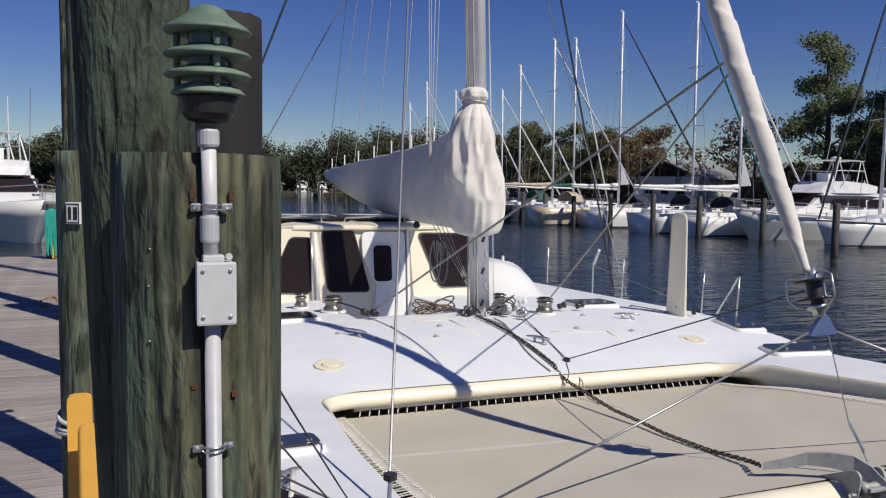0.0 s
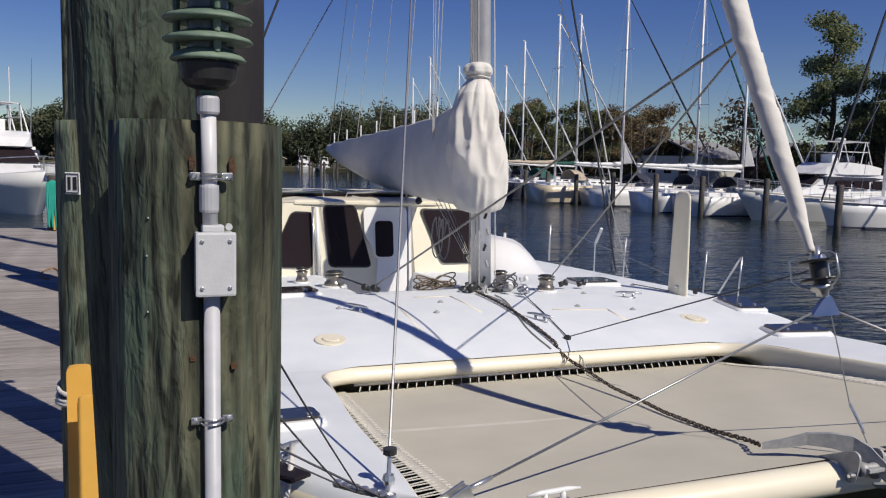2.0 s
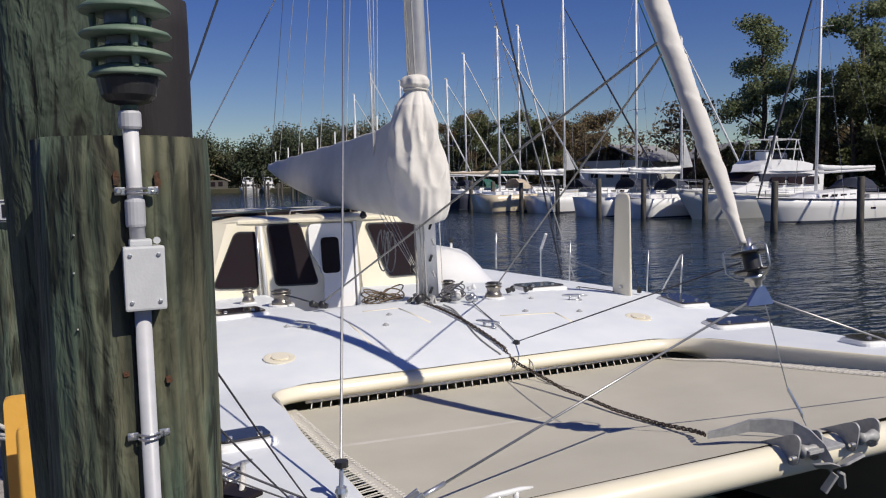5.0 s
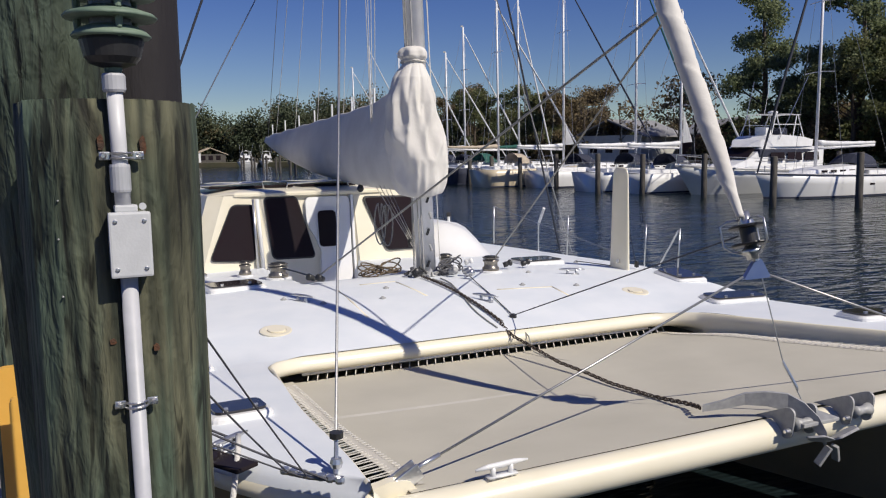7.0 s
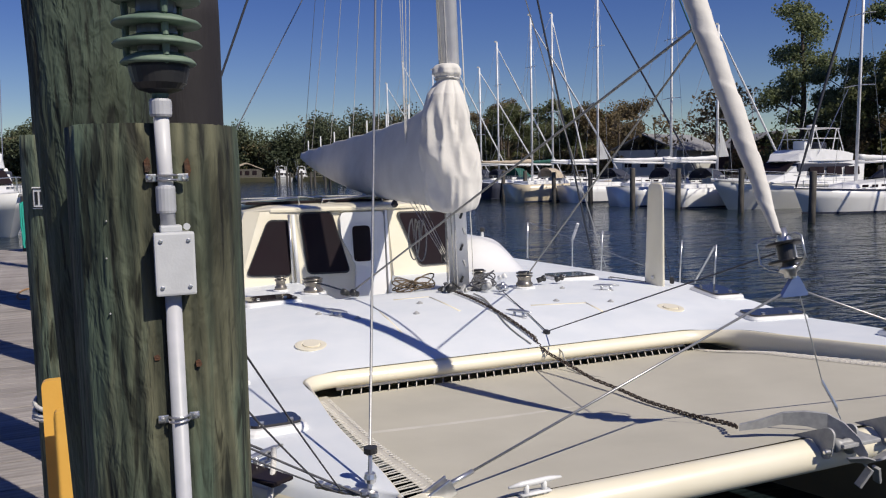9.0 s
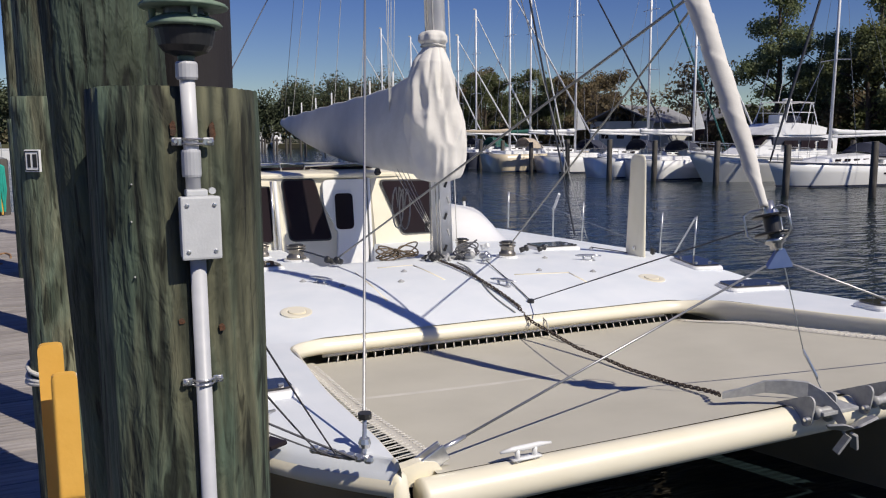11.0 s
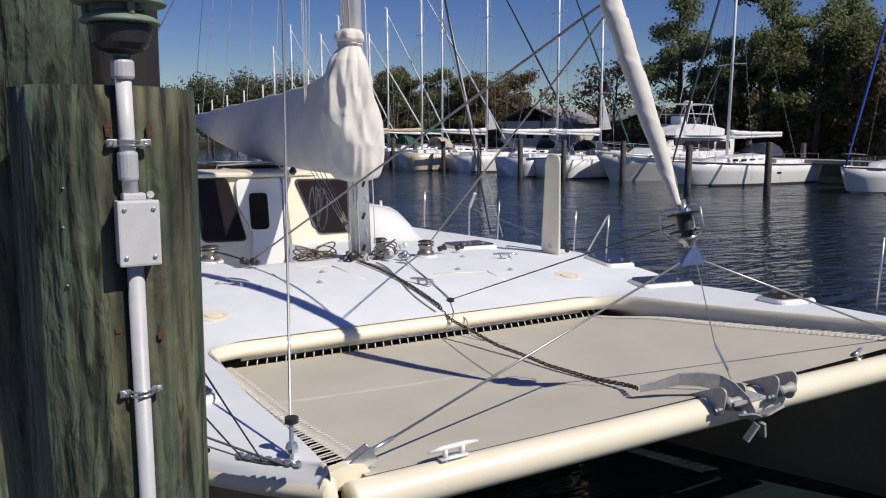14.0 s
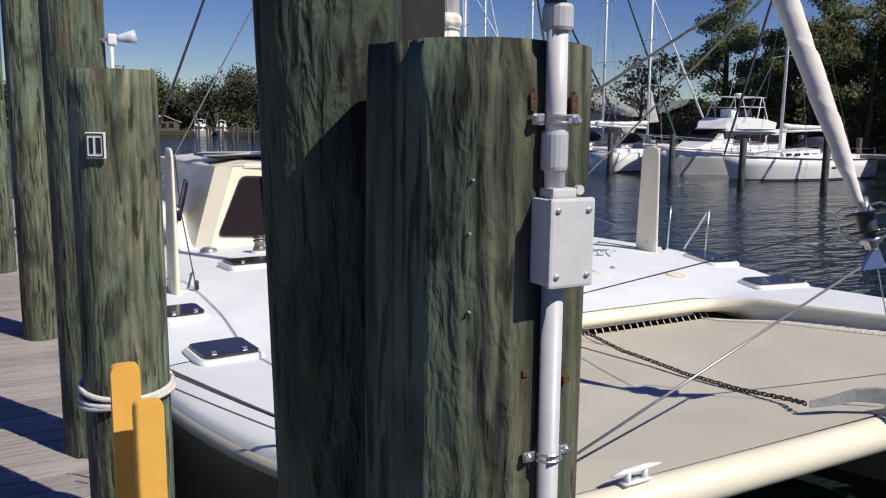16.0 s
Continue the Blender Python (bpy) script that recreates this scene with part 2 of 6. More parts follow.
def raw(verts, faces):
    me = bpy.data.meshes.new("raw")
    me.from_pydata(verts, [], faces)
    bm = bmesh.new()
    bm.from_mesh(me)
    bpy.data.meshes.remove(me)
    return bm


def box(size, at=(0, 0, 0), bevel=0.0, turn=None, bm=None):
    bm = bm or bmesh.new()
    m = Matrix.Translation(at) @ (turn or Matrix()) @ Matrix.Diagonal((*size, 1))
    r = bmesh.ops.create_cube(bm, size=1, matrix=m)
    if bevel:
        es = list({e for v in r["verts"] for e in v.link_edges})
        bmesh.ops.bevel(bm, geom=es, offset=bevel, segments=2, affect="EDGES", profile=0.6)
    return bm


def tube(points, radius, sides=8, bm=None, caps=True):
    """A round bar along points; radius is a number or one for each point."""
    bm = bm or bmesh.new()
    pts = [Vector(p) for p in points]
    rs = radius if isinstance(radius, (list, tuple)) else [radius] * len(pts)
    rings, side = [], None
    for i, p in enumerate(pts):
        d = (pts[min(i + 1, len(pts) - 1)] - pts[max(i - 1, 0)]).normalized()
        if side is None:
            side = d.orthogonal().normalized()
        side = (side - d * side.dot(d)).normalized()
        up = d.cross(side)
        rings.append([bm.verts.new(p + (side * math.cos(a) + up * math.sin(a)) * rs[i]) for a in (2 * math.pi * k / sides for k in range(sides))])
    for a, b in zip(rings, rings[1:]):
        for k in range(sides):
            bm.faces.new((a[k], a[(k + 1) % sides], b[(k + 1) % sides], b[k]))
    if caps:
        bm.faces.new(rings[0][::-1])
        bm.faces.new(rings[-1])
    return bm


def turned(profile, at=(0, 0, 0), sides=24, bm=None, m=None):
    """A body turned round z from (radius, height) pairs."""
    bm = bm or bmesh.new()
    m = m or Matrix()
    rings = []
    for r, z in profile:
        rings.append([bm.verts.new(Vector(at) + m @ Vector((max(r, 1e-4) * math.cos(a), max(r, 1e-4) * math.sin(a), z))) for a in (2 * math.pi * k / sides for k in range(sides))])
    for a, b in zip(rings, rings[1:]):
        for k in range(sides):
            bm.faces.new((a[k], a[(k + 1) % sides], b[(k + 1) % sides], b[k]))
    bm.faces.new(rings[0][::-1])
    bm.faces.new(rings[-1])
    return bm


def loft(rows, closed=False, bm=None, caps=False):
    bm = bm or bmesh.new()
    vs = [[bm.verts.new(p) for p in r] for r in rows]
    n = len(rows[0])
    for a, b in zip(vs, vs[1:]):
        for k in range(n if closed else n - 1):
            bm.faces.new((a[k], a[(k + 1) % n], b[(k + 1) % n], b[k]))
    if caps:
        bm.faces.new(vs[0][::-1])
        bm.faces.new(vs[-1])
    return bm


def sag(a, b, drop, n=14):
    a, b = Vector(a), Vector(b)
    return [a.lerp(b, i / n) - Vector((0, 0, drop * 4 * (i / n) * (1 - i / n))) for i in range(n + 1)]


def smooth(a, b, x):
    t = min(1.0, max(0.0, (x - a) / (b - a)))
    return t * t * (3 - 2 * t)

# ---- water, shore, dock ----
def ground_sheet():
    bm = raw([(-900, -300, 0), (1500, -300, 0), (1500, 1600, 0), (-900, 1600, 0)], [(0, 1, 2, 3)])
    return part("water", bm, M_WATER)


tagged(ground_sheet(), "dark rippled creek water of the marina", "water", kind="structure")

DOCK_Z = 1.08


def dock():
    base = thing("dock", "weathered grey plank dock beside the catamaran", "dock", kind="structure")
    part("stringer", box((0.12, 22, 0.28), (-3.5, 8, DOCK_Z - 0.19)), M_PLANK, base)
    part("stringer", box((0.12, 22, 0.28), (-6.6, 8, DOCK_Z - 0.19)), M_PLANK, base)
    random.seed(3)
    shared = [mesh_of("plank", box((3.6, 0.138, 0.045), bevel=0.006), M_PLANK) for _ in range(1)]
    for i in range(150):
        ob = new("plank", shared[0])
        ob.parent = base
        ob.matrix_basis = pose(-5.0 + random.uniform(-0.02, 0.02), -3 + i * 0.1465, DOCK_Z - 0.0225 + random.uniform(-0.003, 0.003), random.uniform(-0.6, 0.6), 0, random.uniform(-0.2, 0.2))


dock()


def pile(name, at, r, top, mat, label, lean=(0, 0), facet=None, worn=None, seed=0, category="pile", group="dock piles"):
    """A rough round timber: slightly oval, wavy and chipped at its top."""
    random.seed(seed)
    ph = [random.uniform(0, 6.28) for _ in range(6)]
    rows, n = [], 120 if facet else 64
    zs = [-1.0 + (top + 1.0) * i / 60 for i in range(61)]
    for z in zs:
        ring = []
        for k in range(n):
            a = 2 * math.pi * k / n
            w = 1 + 0.018 * math.sin(2 * a + ph[0]) + 0.012 * math.sin(3 * a + ph[1] + z) + 0.010 * math.sin(7 * a + ph[2]) * math.sin(1.3 * z + ph[3])
            w += 0.016 * noise.noise(Vector((math.cos(a) * 3, math.sin(a) * 3, z * 0.7 + seed * 7)))
            w -= 0.02 * max(0, noise.noise(Vector((math.cos(a) * 9, math.sin(a) * 9, z * 0.35 + seed * 3))) - 0.25) * 2
            if facet:
                # a split face with a check along its front edge
                off = (math.degrees(a) - facet[0] + 180) % 360 - 180
                if abs(off) < facet[1]:
                    w = min(w, math.cos(math.radians(facet[1])) / math.cos(math.radians(off)) + 0.008 * math.sin(z * 9 + k))
                if 0.0 < off - facet[1] < 2.6:
                    w -= 0.06
            if worn:
                # a side hewn flatter than the rest
                off = (math.degrees(a) - worn[0] + 180) % 360 - 180
                if abs(off) < worn[1]:
                    w = min(w, math.cos(math.radians(worn[1])) / math.cos(math.radians(off)) + 0.01 * math.sin(z * 5 + k * 0.4))
            if z > top - 0.006:
                w *= 0.985
            ring.append((r * w * math.cos(a) + lean[0] * (z - 1.5), r * w * math.sin(a) + lean[1] * (z - 1.5), z + (0.004 * noise.noise(Vector((k * 0.9, seed, 0))) if z == zs[-1] else 0)))
        rows.append(ring)
    bm = loft(rows, closed=True, caps=True)
    ob = tagged(new(name, mesh_of(name, bm, mat)), label, category, group)
    for p in ob.data.polygons:
        p.use_smooth = len(p.vertices) == 4
    ob.matrix_basis = pose(at[0], at[1], 0)
    return ob


pile("timber_post", (-3.032, 1.503), 0.157, 2.765, M_PILE_OLD, "green-stained treated timber pile carrying a conduit and box", facet=(190.0, 26.0), worn=(142.0, 27.0), seed=1)
pile("timber_post", (-3.0775, 1.826), 0.122, 4.6, M_PILE2, "tall dark green timber pile standing behind a shorter one", lean=(-0.034, 0), seed=2)
pile("sleeved_post", (-2.925, 1.99), 0.098, 3.12, M_PILE3, "black-sleeved pile with a flat top beside timber piles", seed=3)
pile("timber_post", (-3.25, 3.50), 0.140, 2.828, M_PILE, "green timber pile with small white plate and rope turns", seed=4)
pile("timber_post", (-3.27, 4.65), 0.135, 4.9, M_PILE, "tall green timber pile at the dock edge", seed=5)
pile("timber_post", (-3.38, 7.05), 0.135, 5.2, M_PILE, "tall green timber pile at the dock edge", seed=6)
pile("timber_post", (-3.62, 10.1), 0.135, 2.85, M_PILE, "short green timber pile at the dock edge", seed=7)
pile("timber_post", (-3.62, 10.6), 0.135, 5.2, M_PILE, "tall green timber pile at the dock edge", seed=8)


# ---- the catamaran ----
cat = thing("catamaran", "cream and pale blue sailing catamaran moored bow-to at the dock", "sailboat")
MID = 0.0
FRONT, LIP, RAIL = 2.8, 5.3, 5.45


OFF = -0.07


def inner_half(v):
    """Half the width of the opening between the hulls."""
    w = 2.03 - (v - 3.0) * 0.105
    r = 0.28
    if v > LIP - r:
        w -= r - math.sqrt(max(0, r * r - (min(v, LIP) - LIP + r) ** 2))
    return w


def side_u(s, v):
    return s * inner_half(v) + OFF * smooth(2.9, 4.2, v) + (0.21 * max(0, 5.15 - v) if s > 0 else 0)


def outer_half(v):
    return 2.07 + 0.93 * (1 - math.exp(-max(0, v - FRONT) / 0.95))


def outer_u(s, v):
    return outer_half(v) + (0.5 * math.exp(-max(0, v - FRONT) / 1.1) if s > 0 else 0)


def deck_z(u, v):
    a = abs(u)
    bow = 1.25 + 0.045 * (5.5 - v)
    t = min(1.0, max(0.0, (v - LIP) / 1.9))
    aft = 1.235 + 0.20 * (1 - (1 - t) ** 2.4) - 0.03 * max(0, v - 7.2) - 0.065 * (a / 2.5) ** 2 * smooth(5.2, 6.5, v)
    k = smooth(4.9, 6.2, v)
    hull = bow * (1 - k) + aft * k
    w = smooth(1.5, 2.0, a)
    return hull + (aft - hull) * (1 - w) * smooth(LIP - 0.35, LIP, v)


def tramp_z(v):
    return 1.045 + 0.072 * (5.6 - v)


def build_hulls():
    vs = [FRONT + (LIP - 0.28 - FRONT) * (i / 90) ** 1.7 for i in range(91)] + [LIP - 0.28 + 0.28 * math.sin(math.pi * i / 32) for i in range(1, 17)]
    vs2 = [LIP + 0.05 + 0.25 * i for i in range(24)]
    edge = 0.10
    for s in (-1, 1):
        rows = []
        for v in vs + [LIP + 0.015, LIP + 0.03, LIP + 0.04, LIP + 0.047, LIP + 0.05]:
            a, b = abs(side_u(s, v)) + 0.02 + 0.03 * smooth(LIP - 0.75, LIP - 0.28, v), outer_u(s, v)
            if v > LIP - 0.28:
                a = 1.75 - (v - 3.0) * 0.105 + math.sqrt(max(0, 0.33 ** 2 - (v - LIP + 0.28) ** 2)) + s * OFF + (0.21 * max(0, 5.15 - v) if s > 0 else 0)
            b = max(b, a + 0.03)
            row = []
            for k in range(9):
                q = k / 8
                u = a + (b - edge * 0.4 - a) * q
                row.append((s * u, v, deck_z(u, v) - 0.035 * max(0, (q - 0.7) / 0.3) ** 2))
            z = row[-1][2]
            row += [(s * (b - 0.015), v, z - 0.025), (s * b, v, z - 0.06)]
            rows.append(row)
        bm = loft(rows)
        part("foredeck", bm, M_DECK, cat, "pale blue-white hull foredeck", smooth=True)
        rows = []
        for v in vs + vs2:
            b = outer_u(s, v)
            z = deck_z(b, v) - 0.095
            rows.append([(s * (b + 0.003), v - 0.008, z + 0.012), (s * (b + 0.02), v - 0.01, z - 0.012), (s * (b + 0.02), v - 0.01, z - 0.05), (s * b, v, z - 0.062)])
        part("rubbing_strake", loft(rows), M_CREAM, cat, "cream rubbing strake", smooth=True)
        rows = []
        for v in vs + vs2:
            b = outer_u(s, v)
            rows.append([(s * (b - 0.002), v, deck_z(b, v) - 0.155), (s * (b - 0.05), v + 0.03, 0.7), (s * (b - 0.12), v + 0.12, -0.3)])
        part("hull_side", loft(rows), M_HULLTAN, cat, "tan topsides", smooth=True)
        rows = []
        for v in vs:
            a = abs(side_u(s, v))
            rows.append([(s * a, v, deck_z(a, v) - 0.19), (s * (a + 0.06), v + 0.03, 0.6), (s * (a + 0.1), v + 0.12, -0.3)])
        part("hull_inside", loft(rows), M_HULLTAN, cat, smooth=True)
        part("stem", tube([((s * 2.055 if s < 0 else 2.56), FRONT + 0.05, 1.31), ((s * 2.055 if s < 0 else 2.56), FRONT + 0.04, 1.29), ((s * 2.055 if s < 0 else 2.56), FRONT + 0.03, 1.2), ((s * 2.06 if s < 0 else 2.56), FRONT + 0.05, 0.6), ((s * 2.08 if s < 0 else 2.58), FRONT + 0.14, -0.3)], [0.02, 0.04, 0.05, 0.06, 0.06], 14), M_CREAM, cat, smooth=True)
    # bridge deck
    rows = []
    for v in [LIP + 0.05, LIP + 0.12] + [LIP + 0.2 + 0.1 * i for i in range(19)] + [7.40, 7.43, 7.46, 7.50, 7.6] + [7.7 + 0.2 * i for i in range(18)]:
        b = outer_half(v)
        row = []
        for k in range(121):
            q = -1 + 2 * k / 120
            u = q * (b - 0.04)
            well = 0.42 * smooth(7.42, 7.5, v) * smooth(-1.02, -0.94, u) * smooth(0.10, 0.04, u)
            row.append((u, v, deck_z(u, v) - well - 0.035 * max(0, (abs(q) - 0.9) / 0.1) ** 2))
        z = row[0][2]
        row = [(-b, v, z - 0.06), (-b + 0.015, v, z - 0.025)] + row + [(b - 0.015, v, z - 0.025), (b, v, z - 0.06)]
        rows.append(row)
    part("bridge_deck", loft(rows), M_DECK, cat, "pale blue-white main deck with cream edges", smooth=True)
    part("bridge_underside", box((3.6, 5.5, 0.06), (0, LIP + 2.9, 0.75)), M_CREAM, cat)
    part("bridge_front", box((3.4, 0.05, 0.55), (0, LIP + 0.06, 0.75)), M_CREAM, cat)
    # rolled lip round the trampoline
    path = [(side_u(-1, v), v) for v in vs] + [(u, LIP) for u in [-1.5 + 0.1 * i for i in range(29)]] + [(side_u(1, v), v) for v in reversed(vs)]
    rows = []
    for i, (u, v) in enumerate(path):
        p, n = path[max(i - 1, 0)], path[min(i + 1, len(path) - 1)]
        d = Vector((n[0] - p[0], n[1] - p[1])).normalized()
        out = Vector((-d.y, d.x))
        z = deck_z(u, v)
        back = smooth(LIP - 0.35, LIP - 0.02, v)
        row = []
        for o, h in ((0.24 * back, -0.2 + 0.03 * back), (0.2 * back, -0.17 + 0.03 * back), (0.05 * back, -0.125 + 0.012 * back), (0.0, -0.082), (0.0, -0.05), (0.006 + 0.012 * back, -0.024), (0.014 + 0.022 * back, -0.005), (0.02 + 0.035 * back, 0.001), (0.03 + 0.05 * back, -0.012)):
            row.append((u + out.x * o, v + out.y * o, (deck_z(u + out.x * o, v + out.y * o) if o > 0.06 else z) + h))
        rows.append(row)
    part("lip", loft(rows), M_CREAM, cat, "rounded cream edge round the trampoline", smooth=True)


build_hulls()


def edge_u(s, v):
    return s * (2.03 - (v - 3.0) * 0.105) + OFF * smooth(2.9, 4.2, v) + (0.21 * max(0, 5.15 - v) if s > 0 else 0)


def build_trampoline():
    rows = []
    n, m = 28, 28
    gap = lambda v: 0.07 + 0.05 * (5.4 - v)
    for i in range(n + 1):
        v = 2.90 + (RAIL - 0.12 - 2.90) * i / n
        lo, hi = edge_u(-1, v) + gap(v), edge_u(1, v) - gap(v)
        rows.append([(lo + (hi - lo) * k / m, v, tramp_z(v) - 0.045 * math.sin(math.pi * i / n) * math.sin(math.pi * k / m) + 0.045 * (k / m) ** 3 * smooth(5.3, 4.6, v)) for k in range(m + 1)])
    net = part("trampoline", loft(rows), M_NET, cat, "beige woven trampoline laced between the hulls", smooth=True)
    # hems and seams
    for s in (-1, 1):
        bm = loft([[(edge_u(s, v) - s * (gap(v) + o), v, tramp_z(v) - 0.045 * math.sin(math.pi * (v - 2.95) / 2.47) * (0.0 if o < 0.02 else 0.09) + 0.004 + (0.045 * smooth(5.3, 4.6, v) * (1 if o < 0.02 else 0.92) if s > 0 else 0)) for o in (0.0, 0.09)] for v in [2.97 + 0.1 * i for i in range(25)]])
        part("hem", bm, M_HEM, net, "paler doubled hem")
    for u0, v0, u1, v1 in ((-1.78, 4.27, 1.86, 4.27),):
        bm = loft([[(u0 + (u1 - u0) * i / 20, v0 + dv, tramp_z(v0) - 0.045 * math.sin(math.pi * 0.53) * math.sin(math.pi * (i + 0.6) / 21.2) + 0.003) for dv in (-0.02, 0.02)] for i in range(21)])
        part("seam", bm, M_HEM, net, "paler stitched seam")
    bm = bmesh.new()
    for s in (-1, 1):
        for i in range(58):
            v = 3.0 + (RAIL - 0.25 - 3.0) * i / 57
            w = abs(edge_u(s, v))
            o = 0
            z = tramp_z(v) + (0.045 * smooth(5.3, 4.6, v) if s > 0 else 0)
            tube([(o + s * (w - gap(v) - 0.03), v, z + 0.008), (o + s * (w + 0.0), v + 0.012 * (-1) ** i, z - 0.01)], 0.0035, 4, bm)
            tube([(o + s * (w - gap(v) - 0.085), v + 0.02, z + 0.006), (o + s * (w - gap(v) - 0.06), v + 0.02, z + 0.006)], 0.0035, 4, bm)
    for i in range(46):
        u = -1.6 + 3.2 * i / 45
        tube([(u, RAIL - 0.145, tramp_z(RAIL) + 0.016), (u + 0.03, RAIL - 0.075, tramp_z(RAIL) + 0.05)], 0.0045, 4, bm)
    tagged(part("lacing", bm, M_WROPE, cat, "zigzag white lacing cord"), kind="stuff")
    part("lacing_rail", tube([(-1.62, RAIL - 0.075, tramp_z(RAIL) + 0.052), (1.47, RAIL - 0.075, tramp_z(RAIL) + 0.052)], 0.013, 10), M_WHITE, cat, "white lacing rail", smooth=True)


build_trampoline()


def build_beam():
    bm = turned([(0.08, 0), (0.085, 0.02), (0.085, 4.38), (0.08, 4.40)], sides=32, m=pose(0, 0, 0, 0, 90, 0))
    bmesh.ops.translate(bm, verts=bm.verts, vec=(-1.94, 2.87, 1.157))
    part("bow_beam", bm, M_CREAM, cat, "cream tubular forward crossbeam", smooth=True)


build_beam()

# mast and sails
MAST = Vector((0.228, 7.28, 1.36))
MAST_LEAN = -0.037  # sideways, for each metre of height


def mast_x(z):
    return MAST.x + MAST_LEAN * (z - MAST.z)


bm = turned([(0.097, 0), (0.097, 11.5), (0.075, 12.5)], sides=24)
bmesh.ops.scale(bm, vec=(1, 1.15, 1), verts=bm.verts)
for vert in bm.verts:
    vert.co.x += MAST_LEAN * vert.co.z
bmesh.ops.translate(bm, verts=bm.verts, vec=MAST)
mast = part("mast", bm, M_MAST, cat, "white oval aluminium mast", smooth=True)


def build_jib():
    """A sail wound on its stay: the cloth's edge spirals down the roll."""
    a, b = Vector((0.13, 3.05, 2.30)), Vector((0.02, 7.2, 10.7))
    d = (b - a).normalized()
    side = d.orthogonal().normalized()
    up = d.cross(side)
    rows, n, m = [], 620, 26
    for i in range(n + 1):
        t = i / n
        c = a.lerp(b, t)
        r = 0.021 + 0.017 * smooth(0, 0.03, t) + 0.017 * smooth(0.0, 0.07, t) + 0.013 * smooth(0.04, 0.16, t) - 0.03 * t
        ring = []
        for k in range(m):
            g = 2 * math.pi * k / m
            w = (g + i * 0.27 + 0.8 * noise.noise(Vector((i * 0.04, 0, 3)))) % (2 * math.pi) / (2 * math.pi)
            f = 0.94 + 0.12 * w ** 1.4 + 0.06 * noise.noise(Vector((math.cos(g) * 1.5, math.sin(g) * 1.5, i * 0.06))) + 0.05 * noise.noise(Vector((w * 6, i * 0.11, 8)))
            ring.append(c + (side * math.cos(g) + up * math.sin(g)) * r * f)
        rows.append(ring)
    return part("furled_jib", loft(rows, closed=True, caps=True), M_SAIL, cat, "white furled headsail wound on the forestay", smooth=True)


build_jib()


